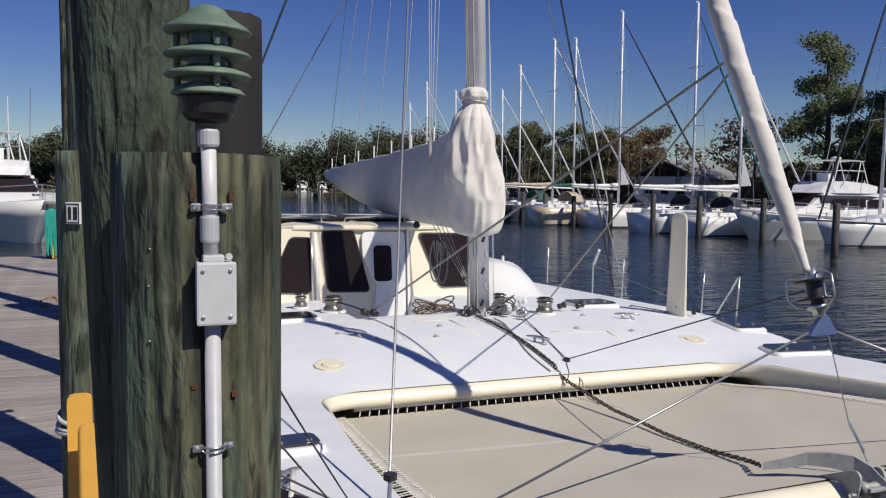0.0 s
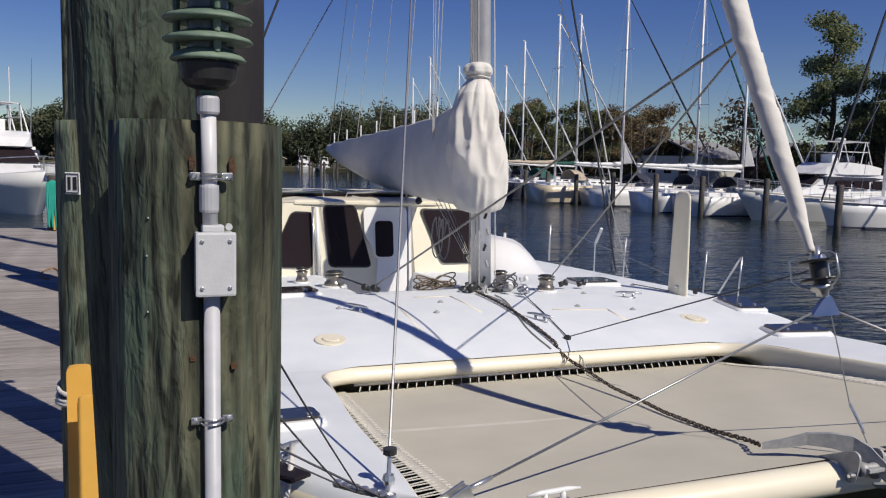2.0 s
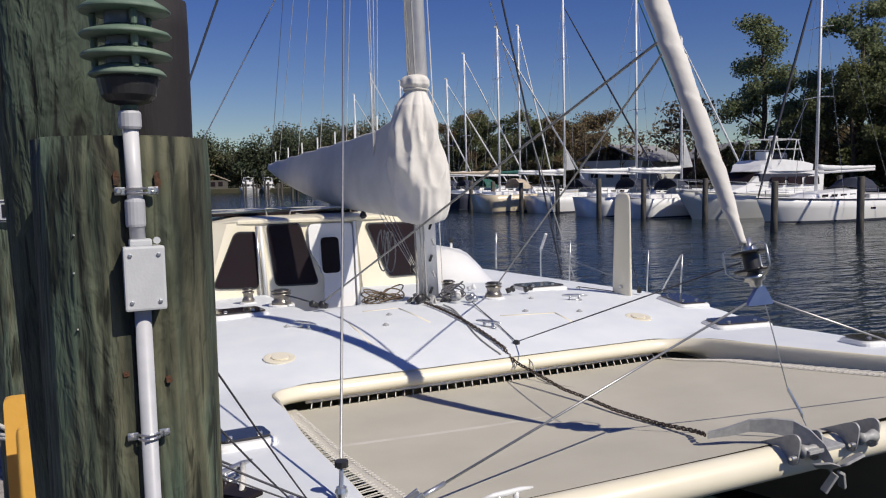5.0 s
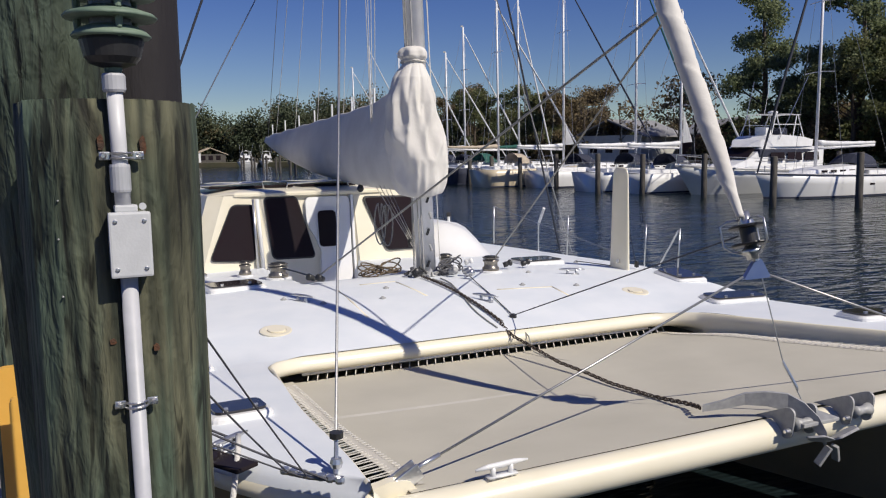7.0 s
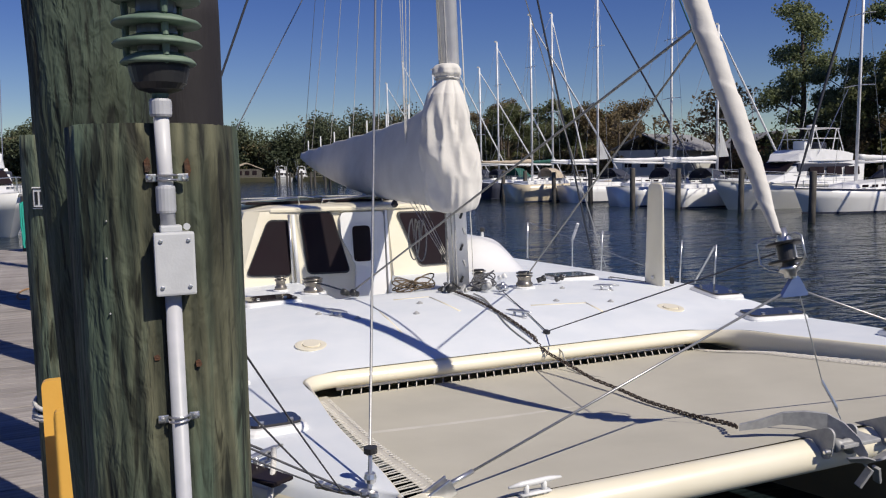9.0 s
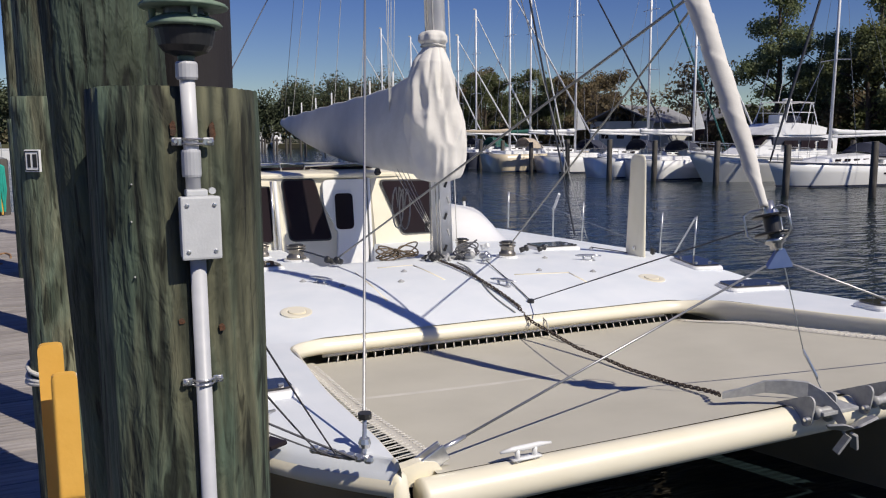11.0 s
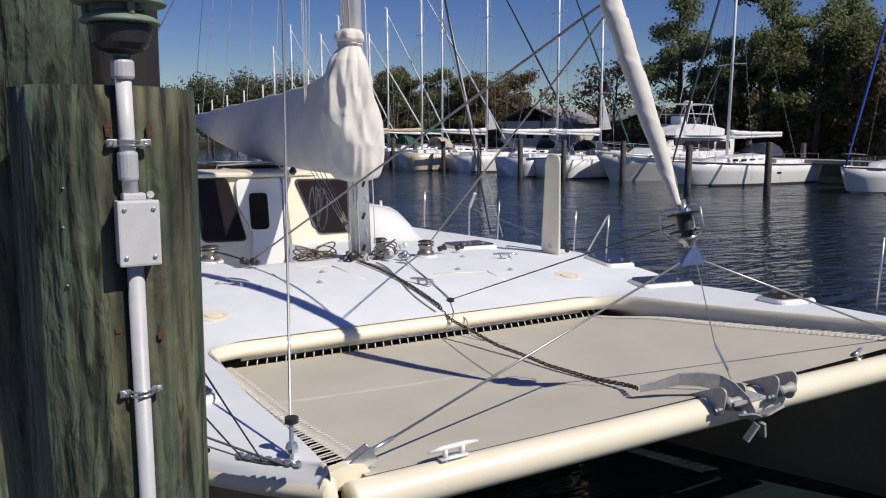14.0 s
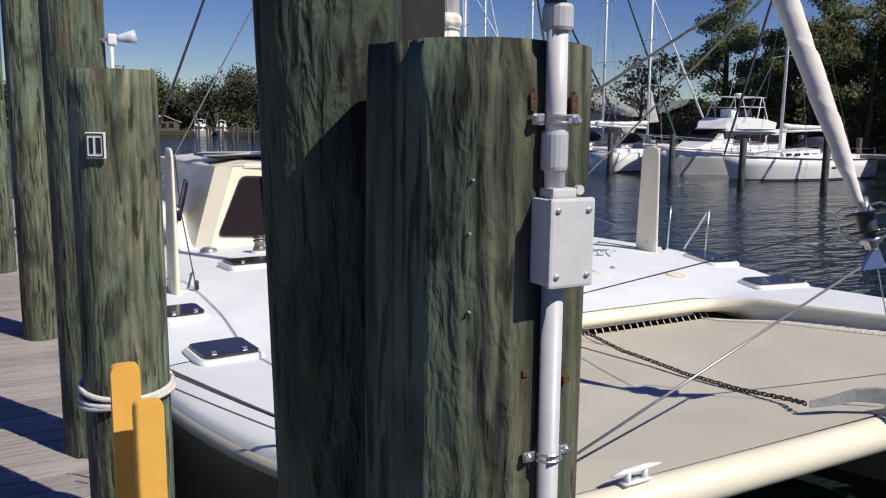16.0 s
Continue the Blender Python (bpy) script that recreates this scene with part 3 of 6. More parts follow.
def build_sail_cover():
    """The cover: a pleated bag laced round the mast, running aft as a tapering bundle on the boom."""
    # height, the two sides across the boat, depth of the folds
    prof = ((3.67, 0.03, 0.18, 0), (3.655, -0.01, 0.222, 0), (3.62, -0.032, 0.238, 0.1), (3.57, -0.036, 0.240, 0.1), (3.545, -0.01, 0.225, 0), (3.525, 0.004, 0.205, 0), (3.50, 0.0, 0.21, 0.15), (3.44, -0.05, 0.232, 0.5), (3.37, -0.098, 0.258, 0.8), (3.14, -0.162, 0.315, 1), (2.87, -0.180, 0.372, 1), (2.55, -0.155, 0.413, 1), (2.38, -0.120, 0.405, 0.8), (2.29, -0.085, 0.385, 0.5), (2.25, -0.05, 0.365, 0.4), (2.245, 0.0, 0.33, 0.2))
    rows, n = [], 110
    zs = [3.67 - 0.0125 * i for i in range(114)] + [2.245]
    P = np.array(prof)[::-1]
    for z in zs:
        lo, hi, amp = (float(np.interp(z, P[:, 0], P[:, q])) for q in (1, 2, 3))
        c, r = (lo + hi) / 2, (hi - lo) / 2
        ring = []
        for k in range(n):
            a = 2 * math.pi * k / n
            # gathers that fan out below the tie, then slack folds that hang and swing across
            g = (3.52 - z) / 1.27
            fan = abs(math.sin(4.5 * a + 1.6 * g + 0.8 * noise.noise(Vector((a, z, 2))))) ** 0.6 - 0.6
            slack = noise.noise(Vector((math.cos(a) * 1.7 + z * 0.5, math.sin(a) * 1.7, z * 1.9)))
            crease = abs(noise.noise(Vector((math.cos(a) * 2.6 - z * 1.2, math.sin(a) * 2.6, z * 2.4 + 5)))) - 0.2
            fold = 0.032 * fan * (1 - 0.7 * smooth(0.15, 0.75, g)) + 0.055 * slack * smooth(0.05, 0.4, g) - 0.075 * crease * smooth(0.1, 0.35, g)
            rr = r * (1 - 0.03 * amp) + amp * fold
            tie = 0.012 * math.sin(6 * a + 2) * smooth(3.54, 3.57, z) * smooth(3.67, 3.62, z)
            ring.append((c + (rr + tie) * math.cos(a), MAST.y - 0.03 + (1.15 * r + 1.1 * amp * fold + tie) * math.sin(a), z + 0.03 * math.sin(a + 0.6) * smooth(2.6, 2.25, z)))
        rows.append(ring)
    bag = part("sail_cover", loft(rows, closed=True, caps=True), M_SAIL, cat, "wrinkled off-white mainsail cover", smooth=True)
    part("cover_tie", tube([(0.105 + 0.115 * math.cos(t), MAST.y - 0.03 + 0.13 * math.sin(t), 3.53 + 0.006 * math.sin(2 * t)) for t in (2 * math.pi * i / 24 for i in range(25))], 0.009, 6), M_WROPE, bag, "white tie gathering the cover")
    rows = []
    n = 90
    for i in range(n + 1):
        t = i / n
        v = MAST.y + 0.02 + 5.95 * t
        top = float(np.interp(v, (7.28, 7.6, 8.0, 8.4, 9.0, 11.0, 13.3), (3.42, 3.38, 3.30, 3.225, 3.17, 3.06, 2.93)))
        bot = 2.25 + 0.57 * t ** 2.5
        w = 0.19 * (1 - t) ** 0.7 + 0.035
        c = 0.20 - 0.12 * t
        ring = []
        for k in range(44):
            a = 2 * math.pi * k / 44
            q = (1 + math.sin(a)) / 2
            sag_fold = noise.noise(Vector((q * 2.2 - t * 5, t * 9, 1))) * 0.16 + noise.noise(Vector((q * 5, t * 26 + q * 3, 4))) * 0.06
            ww = w * (1.05 - 0.78 * q ** 1.4) * (1 + sag_fold * (1 - 0.5 * t))
            ring.append((c + math.cos(a) * ww, v, bot + q * (top - bot) + (0.008 * math.sin(t * 50) if q > 0.9 else 0)))
        rows.append(ring)
    part("stacked_mainsail", loft(rows, closed=True, caps=True), M_SAIL, cat, "off-white cover over the stacked mainsail", smooth=True)
    for i in range(7):
        v = 8.5 + 0.72 * i
        t = (v - MAST.y) / 5.95
        z = float(np.interp(v, (8.4, 9.0, 11.0, 13.5), (3.225, 3.17, 3.06, 2.92)))
        part("batten_slide", box((0.018, 0.02, 0.17), (0.20 - 0.12 * t, v, z + 0.07), 0.004), M_WHITE, cat)
    for i in range(5):
        v = 9.0 + 1.0 * i
        t = (v - MAST.y) / 5.95
        part("boom_tie", box((0.015, 0.03, 0.10), (0.2 - 0.12 * t, v, 2.25 + 0.57 * t ** 2.5 - 0.03), 0.004), M_BLACK, cat)


build_sail_cover()


# cabin house
def rounded(pts, r=0.04, n=4):
    """Corners of a flat outline, rounded."""
    out, k = [], len(pts)
    for i in range(k):
        p, a, b = Vector(pts[i]), Vector(pts[i - 1]), Vector(pts[(i + 1) % k])
        ra = min(r, (a - p).length * 0.45)
        rb = min(r, (b - p).length * 0.45)
        s, e = p + (a - p).normalized() * ra, p + (b - p).normalized() * rb
        for j in range(n + 1):
            t = j / n
            out.append(s * (1 - t) ** 2 + p * 2 * t * (1 - t) + e * t * t)
    return out


def plate(pts, place, thick, r=0.0, bm=None):
    """A flat plate: outline in two coordinates, put into space by place(a, b, depth)."""
    bm = bm or bmesh.new()
    pts = rounded(pts, r) if r else [Vector(p) for p in pts]
    f = [bm.verts.new(place(p[0], p[1], 0)) for p in pts]
    g = [bm.verts.new(place(p[0], p[1], thick)) for p in pts]
    bm.faces.new(f)
    bm.faces.new(g[::-1])
    for i in range(len(pts)):
        j = (i + 1) % len(pts)
        bm.faces.new((f[j], f[i], g[i], g[j]))
    bmesh.ops.recalc_face_normals(bm, faces=bm.faces)
    return bm


def scaled(pts, k):
    c = sum((Vector(p) for p in pts), Vector((0, 0))) / len(pts)
    return [tuple(c + (Vector(p) - c) * k) for p in pts]


def build_house():
    V = 9.0
    # walls: a ring in plan at three heights, leaning in towards the roof
    def ring(z, lean):
        r, s = V + (z - 1.15) * 0.145, V - 0.15 + (z - 1.15) * 0.24
        pts = [(-2.0 + lean * 1.3, 9.75 + lean), (-1.88 + lean * 1.4, r + 0.10), (-1.74 + lean * 1.5, r), (0.05, r), (0.11, s + 0.02), (1.02 - lean * 0.6, s), (1.14 - 0.6 * lean, s + 0.25), (1.25 - 0.9 * lean, 9.7), (1.2 - lean, 12.0), (-1.9 + lean, 12.0)]
        return [(u, v, z) for u, v in pts]
    rows = [ring(1.05, -0.02), ring(1.45, 0.05), ring(2.19, 0.22)]
    part("house_wall", loft(rows, closed=True), M_CREAM, cat, "cream cabin walls with raked front")
    # roof: crowned slab with rounded eaves
    rows = []
    for k, (grow, z) in enumerate(((-0.13, 2.17), (-0.115, 2.18), (-0.115, 2.205), (-0.13, 2.22), (-0.17, 2.23), (-0.4, 2.245), (-0.65, 2.25))):
        out = [(-1.72 - grow, 10.0), (-1.66 - grow, 9.3 - grow * 0.6), (-1.35 - grow * 0.5, V + 0.02 - grow), (-0.5, V - 0.03 - grow), (0.4, V - 0.03 - grow), (0.85 + grow * 0.5, V + 0.02 - grow), (1.0 + grow, 9.4 - grow * 0.5), (1.0 + grow, 12.0), (-1.72 - grow, 12.0)]
        rows.append([(u, v, z - (0.03 if u < -1.3 or u > 0.7 else 0)) for u, v in out])
    part("roof", loft(rows, closed=True, caps=True), M_CREAM, cat, "low cream cabin roof")
    rake = lambda u, z, d: (u, V + 0.004 + (z - 1.15) * 0.145 - d, z)
    A = [(-1.60, 1.49), (-1.11, 1.46), (-1.08, 2.07), (-1.33, 2.08)]
    B = [(-0.90, 1.47), (-0.41, 1.46), (-0.585, 2.15), (-0.955, 2.15)]
    for pts in (A, B):
        w = part("window", plate(scaled(pts, 1.06), rake, 0.022, 0.07), M_BLACK, cat, "smoked window with black gasket")
        part("pane", plate(pts, rake, 0.030, 0.06), M_DARKGLASS, w)
    part("corner_post", tube([(-1.03, V - 0.02, 1.35), (-1.06, V + 0.06, 2.15)], 0.022, 10), M_WHITE, cat, smooth=True)
    part("corner_post", tube([(-1.09, V - 0.01, 1.35), (-1.10, V + 0.07, 2.15)], 0.016, 10), M_STEEL, cat, smooth=True)
    door = part("companion_door", plate([(-0.37, 1.05), (0.02, 1.05), (0.05, 2.15), (-0.49, 2.15), (-0.49, 1.85), (-0.33, 1.55)], rake, 0.06, 0.07), M_WHITE, cat, "white companionway door with small port")
    P = [(-0.36, 1.57), (-0.14, 1.57), (-0.14, 1.99), (-0.36, 1.99)]
    part("port_frame", plate(scaled(P, 1.12), rake, 0.075, 0.07), M_WHITE, door)
    part("pane", plate(P, rake, 0.082, 0.055), M_DARKGLASS, door, "small dark port")
    part("door_frame", plate([(0.045, 1.05), (0.075, 1.05), (0.09, 2.16), (0.06, 2.16)], rake, 0.08), M_WHITE, door)
    E = [(0.46, 1.50), (1.0, 1.50), (0.88, 2.11), (0.235, 2.12)]
    slope = lambda u, z, d: (u, V - 0.142 + (z - 1.15) * 0.24 - d, z)
    w = part("window", plate(scaled(E, 1.06), slope, 0.02, 0.06), M_BLACK, cat, "raked smoked window with black gasket")
    part("pane", plate(E, slope, 0.028, 0.05), M_DARKGLASS, w)
    # port side windows in the shaded flank
    side = lambda v, z, d: (-1.93 - d + (z - 1.45) * 0.24 + (9.6 - v) * -0.16, v, z)
    for a, b in ((9.25, 9.62), (9.75, 10.3)):
        w = part("side_window", plate([(a, 1.62), (b, 1.62), (b, 2.02), (a + 0.08, 2.02)], side, 0.03, 0.05), M_DARKGLASS, cat, "small smoked side window")
    # curved coamings outboard of the house
    for s, c, rad, v0 in ((-1, -2.02, 0.36, 9.3), (1, 1.42, 0.44, 8.75)):
        rows = []
        for i in range(13):
            t = i / 12
            v = v0 + 1.9 * t
            h = 0.42 * smooth(0, 0.35, t)
            row = []
            for k in range(11):
                a = math.pi * k / 10
                row.append((c + rad * math.cos(a), v - 0.25 * math.sin(a) * (1 - t), 1.32 + (h + 0.02) * math.sin(a)))
            rows.append(row)
        part("coaming", loft(rows), M_WHITE, cat, "rounded white cockpit coaming", smooth=True)
    for k, u in enumerate((-1.35, -0.3)):
        pts = [(u - 0.3, 9.5, 2.23), (u - 0.28, 9.5, 2.30), (u + 0.45, 9.45, 2.33), (u + 0.47, 9.45, 2.235)]
        part("grab_rail", tube(pts, 0.013, 8), M_STEEL, cat, "stainless grab rail", smooth=True)
    part("roof_panel", box((1.0, 1.1, 0.03), (-1.0, 10.1, 2.27), 0.008), M_DARKGLASS, cat, "dark flat panel on the roof")
    part("roof_panel", box((0.7, 1.1, 0.03), (-0.05, 10.1, 2.27), 0.008), M_DARKGLASS, cat, "dark flat panel on the roof")
    part("horn", turned([(0.02, 0), (0.045, 0.03), (0.03, 0.07), (0.005, 0.1)], (0.12, 8.88, 2.2), 12), M_BLACK, cat, "black bell-shaped horn")


build_house()

# daggerboards standing up through the deck
for s, board_u in ((-1, -2.465), (1, 2.355)):
    rows = []
    for z, h, tk in ((1.2, 0.16, 0.045), (1.36, 0.16, 0.043), (2.38, 0.13, 0.022), (2.44, 0.11, 0.02), (2.465, 0.06, 0.012)):
        rows.append([(board_u + tk * math.sin(a), 6.9 + h * math.cos(a), z) for a in (2 * math.pi * k / 20 for k in range(20))])
    board = part("daggerboard", loft(rows, closed=True, caps=True), M_CREAM, cat, "raised cream daggerboard", smooth=True)
    part("bolt", turned([(0.02, 0), (0.02, 0.012), (0.012, 0.02)], (board_u - 0.05, 6.86, 1.46), 10, m=pose(0, 0, 0, 0, -90)), M_STEEL, board)
    part("tackle", tube([(board_u + 0.15, 6.8, 1.38), (board_u + 0.07, 6.9, 2.0), (board_u + 0.05, 6.93, 2.4)], 0.005, 5), M_DKLINE, board)
    part("block", box((0.03, 0.05, 0.07), (board_u + 0.15, 6.8, 1.42), 0.01), M_BLACK, board)


M_LID = material("smoked_hatch_acrylic", (0.022, 0.02, 0.024), 0.1, second=(0.03, 0.028, 0.03), scale=3)


def hatch(u, v, su, sv, turn=0.0, lid=M_LID):
    z = deck_z(u, v)
    dz = (deck_z(u, v + 0.2) - deck_z(u, v - 0.2)) / 0.4
    m = pose(u, v, z + 0.004, math.degrees(math.atan(dz)), 0, turn)
    rows = []
    for grow, h in ((0.016, -0.03), (0.014, 0.014), (0.0, 0.03), (-0.03, 0.034)):
        pts = rounded([(-su / 2 - grow, -sv / 2 - grow), (su / 2 + grow, -sv / 2 - grow), (su / 2 + grow, sv / 2 + grow), (-su / 2 - grow, sv / 2 + grow)], 0.07)
        rows.append([m @ Vector((p[0], p[1], h)) for p in pts])
    h = part("deck_hatch", loft(rows, closed=True, caps=True), M_WHITE, cat, "deck hatch with white frame and smoked lid")
    pts = rounded([(-su / 2 + 0.02, -sv / 2 + 0.02), (su / 2 - 0.02, -sv / 2 + 0.02), (su / 2 - 0.02, sv / 2 - 0.02), (-su / 2 + 0.02, sv / 2 - 0.02)], 0.05)
    place = lambda a, b, d: m @ Vector((a, b, 0.036 + d))
    part("lid", plate([tuple(p) for p in pts], place, 0.012), lid, h)
    for k in (-1, 1):
        part("latch", box((0.03, 0.02, 0.012), m @ Vector((k * su * 0.25, -sv * 0.25, 0.053)), 0.003, m.to_3x3().to_4x4()), M_STEEL, h)


for u, v, su, sv, tr in ((-2.33, 4.06, 0.31, 0.25, 2), (-2.46, 5.38, 0.38, 0.38, 6), (-2.55, 6.18, 0.30, 0.28, 6), (-1.64, 7.62, 0.52, 0.4, 4), (2.52, 5.42, 0.56, 0.3, -10), (2.66, 6.3, 0.32, 0.5, -10), (2.63, 4.12, 0.36, 0.3, -12), (1.76, 7.65, 0.5, 0.44, -4)):
    hatch(u, v, su, sv, tr)

# round cream deck plates
for u, v in ((-1.67, 5.87), (1.75, 5.89)):
    z = deck_z(u, v)
    m = pose(u, v, z + 0.002, math.degrees(math.atan((deck_z(u, v + 0.1) - deck_z(u, v - 0.1)) / 0.2)), 0, 0)
    base = part("deck_plate", turned([(0.125, -0.02), (0.125, 0.002), (0.11, 0.006), (0.078, 0.006), (0.072, 0.002), (0.01, 0.002)], (0, 0, 0), 28), M_CREAM, cat, "round cream deck plate", smooth=False)
    base.matrix_basis = m
    part("plug", turned([(0.066, 0), (0.066, 0.008), (0.058, 0.011)], (0, 0, 0.003), 24), M_CREAM, base)


def cleat(u, v, turn, size=0.2, z=None, mat=M_STEEL, parent=None):
    z = deck_z(u, v) if z is None else z
    m = pose(u, v, z, 0, 0, turn)
    bm = tube([m @ Vector((-size / 2, 0, 0.048)), m @ Vector((-size / 4, 0, 0.052)), m @ Vector((0, 0, 0.05)), m @ Vector((size / 4, 0, 0.052)), m @ Vector((size / 2, 0, 0.048))], [0.006, 0.013, 0.015, 0.013, 0.006], 8)
    for k in (-1, 1):
        tube([m @ Vector((k * size * 0.17, 0, -0.01)), m @ Vector((k * size * 0.17, 0, 0.05))], 0.013, 8, bm)
    box((size * 0.55, 0.04, 0.008), m @ Vector((0, 0, 0.003)), 0.0, m.to_3x3().to_4x4(), bm)
    return part("cleat", bm, mat, parent or cat, "horn cleat", smooth=True)


for u, v, tr in ((-1.27, 6.57, 120), (0.2, 5.99, 118), (1.58, 6.68, 150), (-2.49, 3.5, 35)):
    cleat(u, v, tr, 0.26)
cleat(-1.43, 2.86, 3, 0.27, 1.252, M_WHITE)
for u, v in ((-1.39, 6.71), (-1.13, 6.41), (-0.61, 6.36), (-0.44, 6.71), (0.8, 6.36), (1.3, 6.2), (1.2, 6.9)):
    part("pad_eye", turned([(0.03, -0.01), (0.03, 0.006), (0.018, 0.012), (0.01, 0.02)], (u, v, deck_z(u, v)), 12), M_GREY, cat)
# raised cream strips moulded into the deck
for pts in ([(-0.86, 6.85), (-0.92, 5.9)], [(-0.24, 6.98), (-0.6, 6.98)], [(0.48, 6.28), (1.04, 6.22)], [(1.04, 6.24), (1.02, 5.9)], [(-0.24, 6.95), (-0.22, 6.3)]):
    bm = tube([(u, v, deck_z(u, v) - 0.016) for u, v in (pts[0], ((pts[0][0] + pts[1][0]) / 2, (pts[0][1] + pts[1][1]) / 2), pts[1])], 0.022, 8)
    part("moulded_rib", bm, M_CREAM, cat, smooth=True)


M_COIL = material("brown_rope", (0.17, 0.125, 0.08), 0.9, second=(0.09, 0.07, 0.05), scale=60, bump=0.3, bump_scale=300)
M_WINCH = material("weathered_bronze_chrome", (0.33, 0.30, 0.26), 0.32, 0.75, second=(0.22, 0.20, 0.17), scale=25)


def winch(u, v, k=1.0, mat=M_WINCH):
    z = deck_z(u, v)
    pad = part("winch", turned([(0.12 * k, -0.03), (0.12 * k, 0.012), (0.11 * k, 0.02)], (u, v, z), 20), M_WHITE, cat, "self-tailing sheet winch on a pad")
    part("drum", turned([(0.09 * k, 0.02), (0.092 * k, 0.045), (0.074 * k, 0.06), (0.072 * k, 0.10), (0.088 * k, 0.115), (0.09 * k, 0.125), (0.06 * k, 0.128), (0.06 * k, 0.14), (0.09 * k, 0.143), (0.09 * k, 0.155)], (u, v, z), 20), mat, pad, "polished drum", smooth=True)
    part("cap", turned([(0.07 * k, 0.155), (0.066 * k, 0.166), (0.02 * k, 0.17)], (u, v, z), 20), M_BLACK, pad, smooth=True)


winch(-1.12, 7.95, 1.1)
winch(-1.36, 8.4, 0.7)
winch(0.86, 7.08, 0.95)
winch(0.55, 7.5, 0.8)
for u, v, mat in ((-0.94, 7.35, M_BLACK), (-0.88, 7.25, M_BLACK), (0.5, 6.95, M_STEEL), (1.1, 7.2, M_BLACK), (0.42, 7.1, M_WHITE), (0.02, 7.1, M_BLACK), (0.36, 6.98, M_GREY), (1.32, 7.2, M_BLACK), (0.85, 7.6, M_WHITE), (0.45, 6.8, M_STEEL)):
    z = deck_z(u, v)
    bm = turned([(0.028, -0.02), (0.028, 0.02), (0.02, 0.03), (0.034, 0.045), (0.034, 0.065), (0.02, 0.075)], (0, 0, 0), 14, m=pose(0, 0, 0, 70, 0, u * 60))
    bmesh.ops.translate(bm, verts=bm.verts, vec=(u, v, z + 0.05))
    part("turning_block", bm, mat, cat, smooth=True)

# mast foot, collar and halyards
part("mast_step", turned([(0.17, -0.02), (0.165, 0.02), (0.12, 0.035), (0.11, 0.06)], (MAST.x, MAST.y, 1.42), 24), M_GREY, cat, smooth=True)
random.seed(11)
for k in range(5):
    a = (3.05, 0.12, 2.75, 0.35, 2.95)[k]
    u, v = MAST.x + 0.14 * math.cos(a), MAST.y - 0.17 * abs(math.sin(a))
    part("halyard", tube(sag((u + random.uniform(-0.05, 0.05), v, 1.45), (mast_x(3.7 + k * 0.4) + 0.125 * math.cos(a), MAST.y - 0.06, 3.7 + k * 0.4), -0.01, 6), 0.005, 5), M_WROPE if k % 2 else M_LINE, cat)
for k, (u, v) in enumerate(((-0.32, 7.42), (0.40, 7.12), (-0.12, 7.42), (0.52, 7.3))):
    bm = bmesh.new()
    for j in range(5):
        r = 0.10 + 0.014 * j + 0.01 * math.sin(3 * j + k)
        z = deck_z(u, v)
        pts = [(u + 0.02 * math.sin(2 * j + k) + r * math.cos(t), v + r * 0.55 * math.sin(t + 0.3 * j), z + 0.035 + 0.014 * j + (0.03 + 0.008 * j) * math.sin(t + 1.3 * j + k)) for t in (2 * math.pi * i / 22 for i in range(23))]
        tube(pts, 0.007, 6, bm)
    part("rope_coil", bm, M_THIN if k % 2 else M_COIL, cat, "loose coil of rope")
for u, drop in ((-0.02, 0.42), (-0.1, 0.38)):
    part("rope_loop", tube([(u + 0.06 * math.cos(t), 7.7, 2.12 - drop / 2 - (0.22 * math.sin(t) if math.sin(t) > -0.99 else 0)) for t in (2 * math.pi * i / 20 for i in range(21))], 0.008, 5), M_LINE, cat)
# kicker tackle under the boom
for k in range(4):
    part("vang_line", tube([(0.25 - 0.01 * k, 7.5, 1.62), (0.12 - 0.03 * k, 8.0 + 0.05 * k, 2.3)], 0.004, 5), M_WROPE if k % 2 else M_LINE, cat, smooth=True)
part("vang_block", box((0.04, 0.05, 0.09), (0.2, 7.62, 1.72), 0.015), M_BLACK, cat)
part("boom", tube([(0.22, 7.55, 2.38), (0.10, 13.1, 2.84)], 0.05, 16), M_MAST, cat, "white boom under the cover", smooth=True)

# ---- headsail furler and bridle ----
F = Vector((0.20, 3.0, 2.02))
fur = part("furler", turned([(0.028, 0), (0.03, 0.02), (0.05, 0.03), (0.05, 0.05), (0.03, 0.06), (0.03, 0.15), (0.05, 0.16), (0.025, 0.2), (0.022, 0.24)], (F.x - 0.03, F.y + 0.03, F.z + 0.06), 20), M_STEEL, cat, "stainless furling gear", smooth=True)
part("drum", turned([(0.085, 0), (0.09, 0.006), (0.088, 0.012), (0.04, 0.014), (0.04, 0.085), (0.088, 0.088), (0.09, 0.095), (0.085, 0.1)], (F.x - 0.03, F.y + 0.03, F.z + 0.13), 24), M_BLACK, fur, "black line drum")
for k in range(3):
    a = 2.1 * k + 0.4
    c, s = math.cos(a), math.sin(a)
    bm = tube([(F.x - 0.03 + r * c, F.y + 0.03 + r * s, F.z + z) for r, z in ((0.03, 0.09), (0.09, 0.11), (0.125, 0.14), (0.125, 0.24), (0.09, 0.26), (0.03, 0.26))], 0.005, 6)
    part("guard_wire", bm, M_STEEL, fur, smooth=True)
C0 = Vector((F.x - 0.03, F.y + 0.03, F.z + 0.06))
LEAN = Vector((0, 0, 1)).rotation_difference(Vector((0.0, 0.30, 1.0)).normalized()).to_matrix().to_4x4()
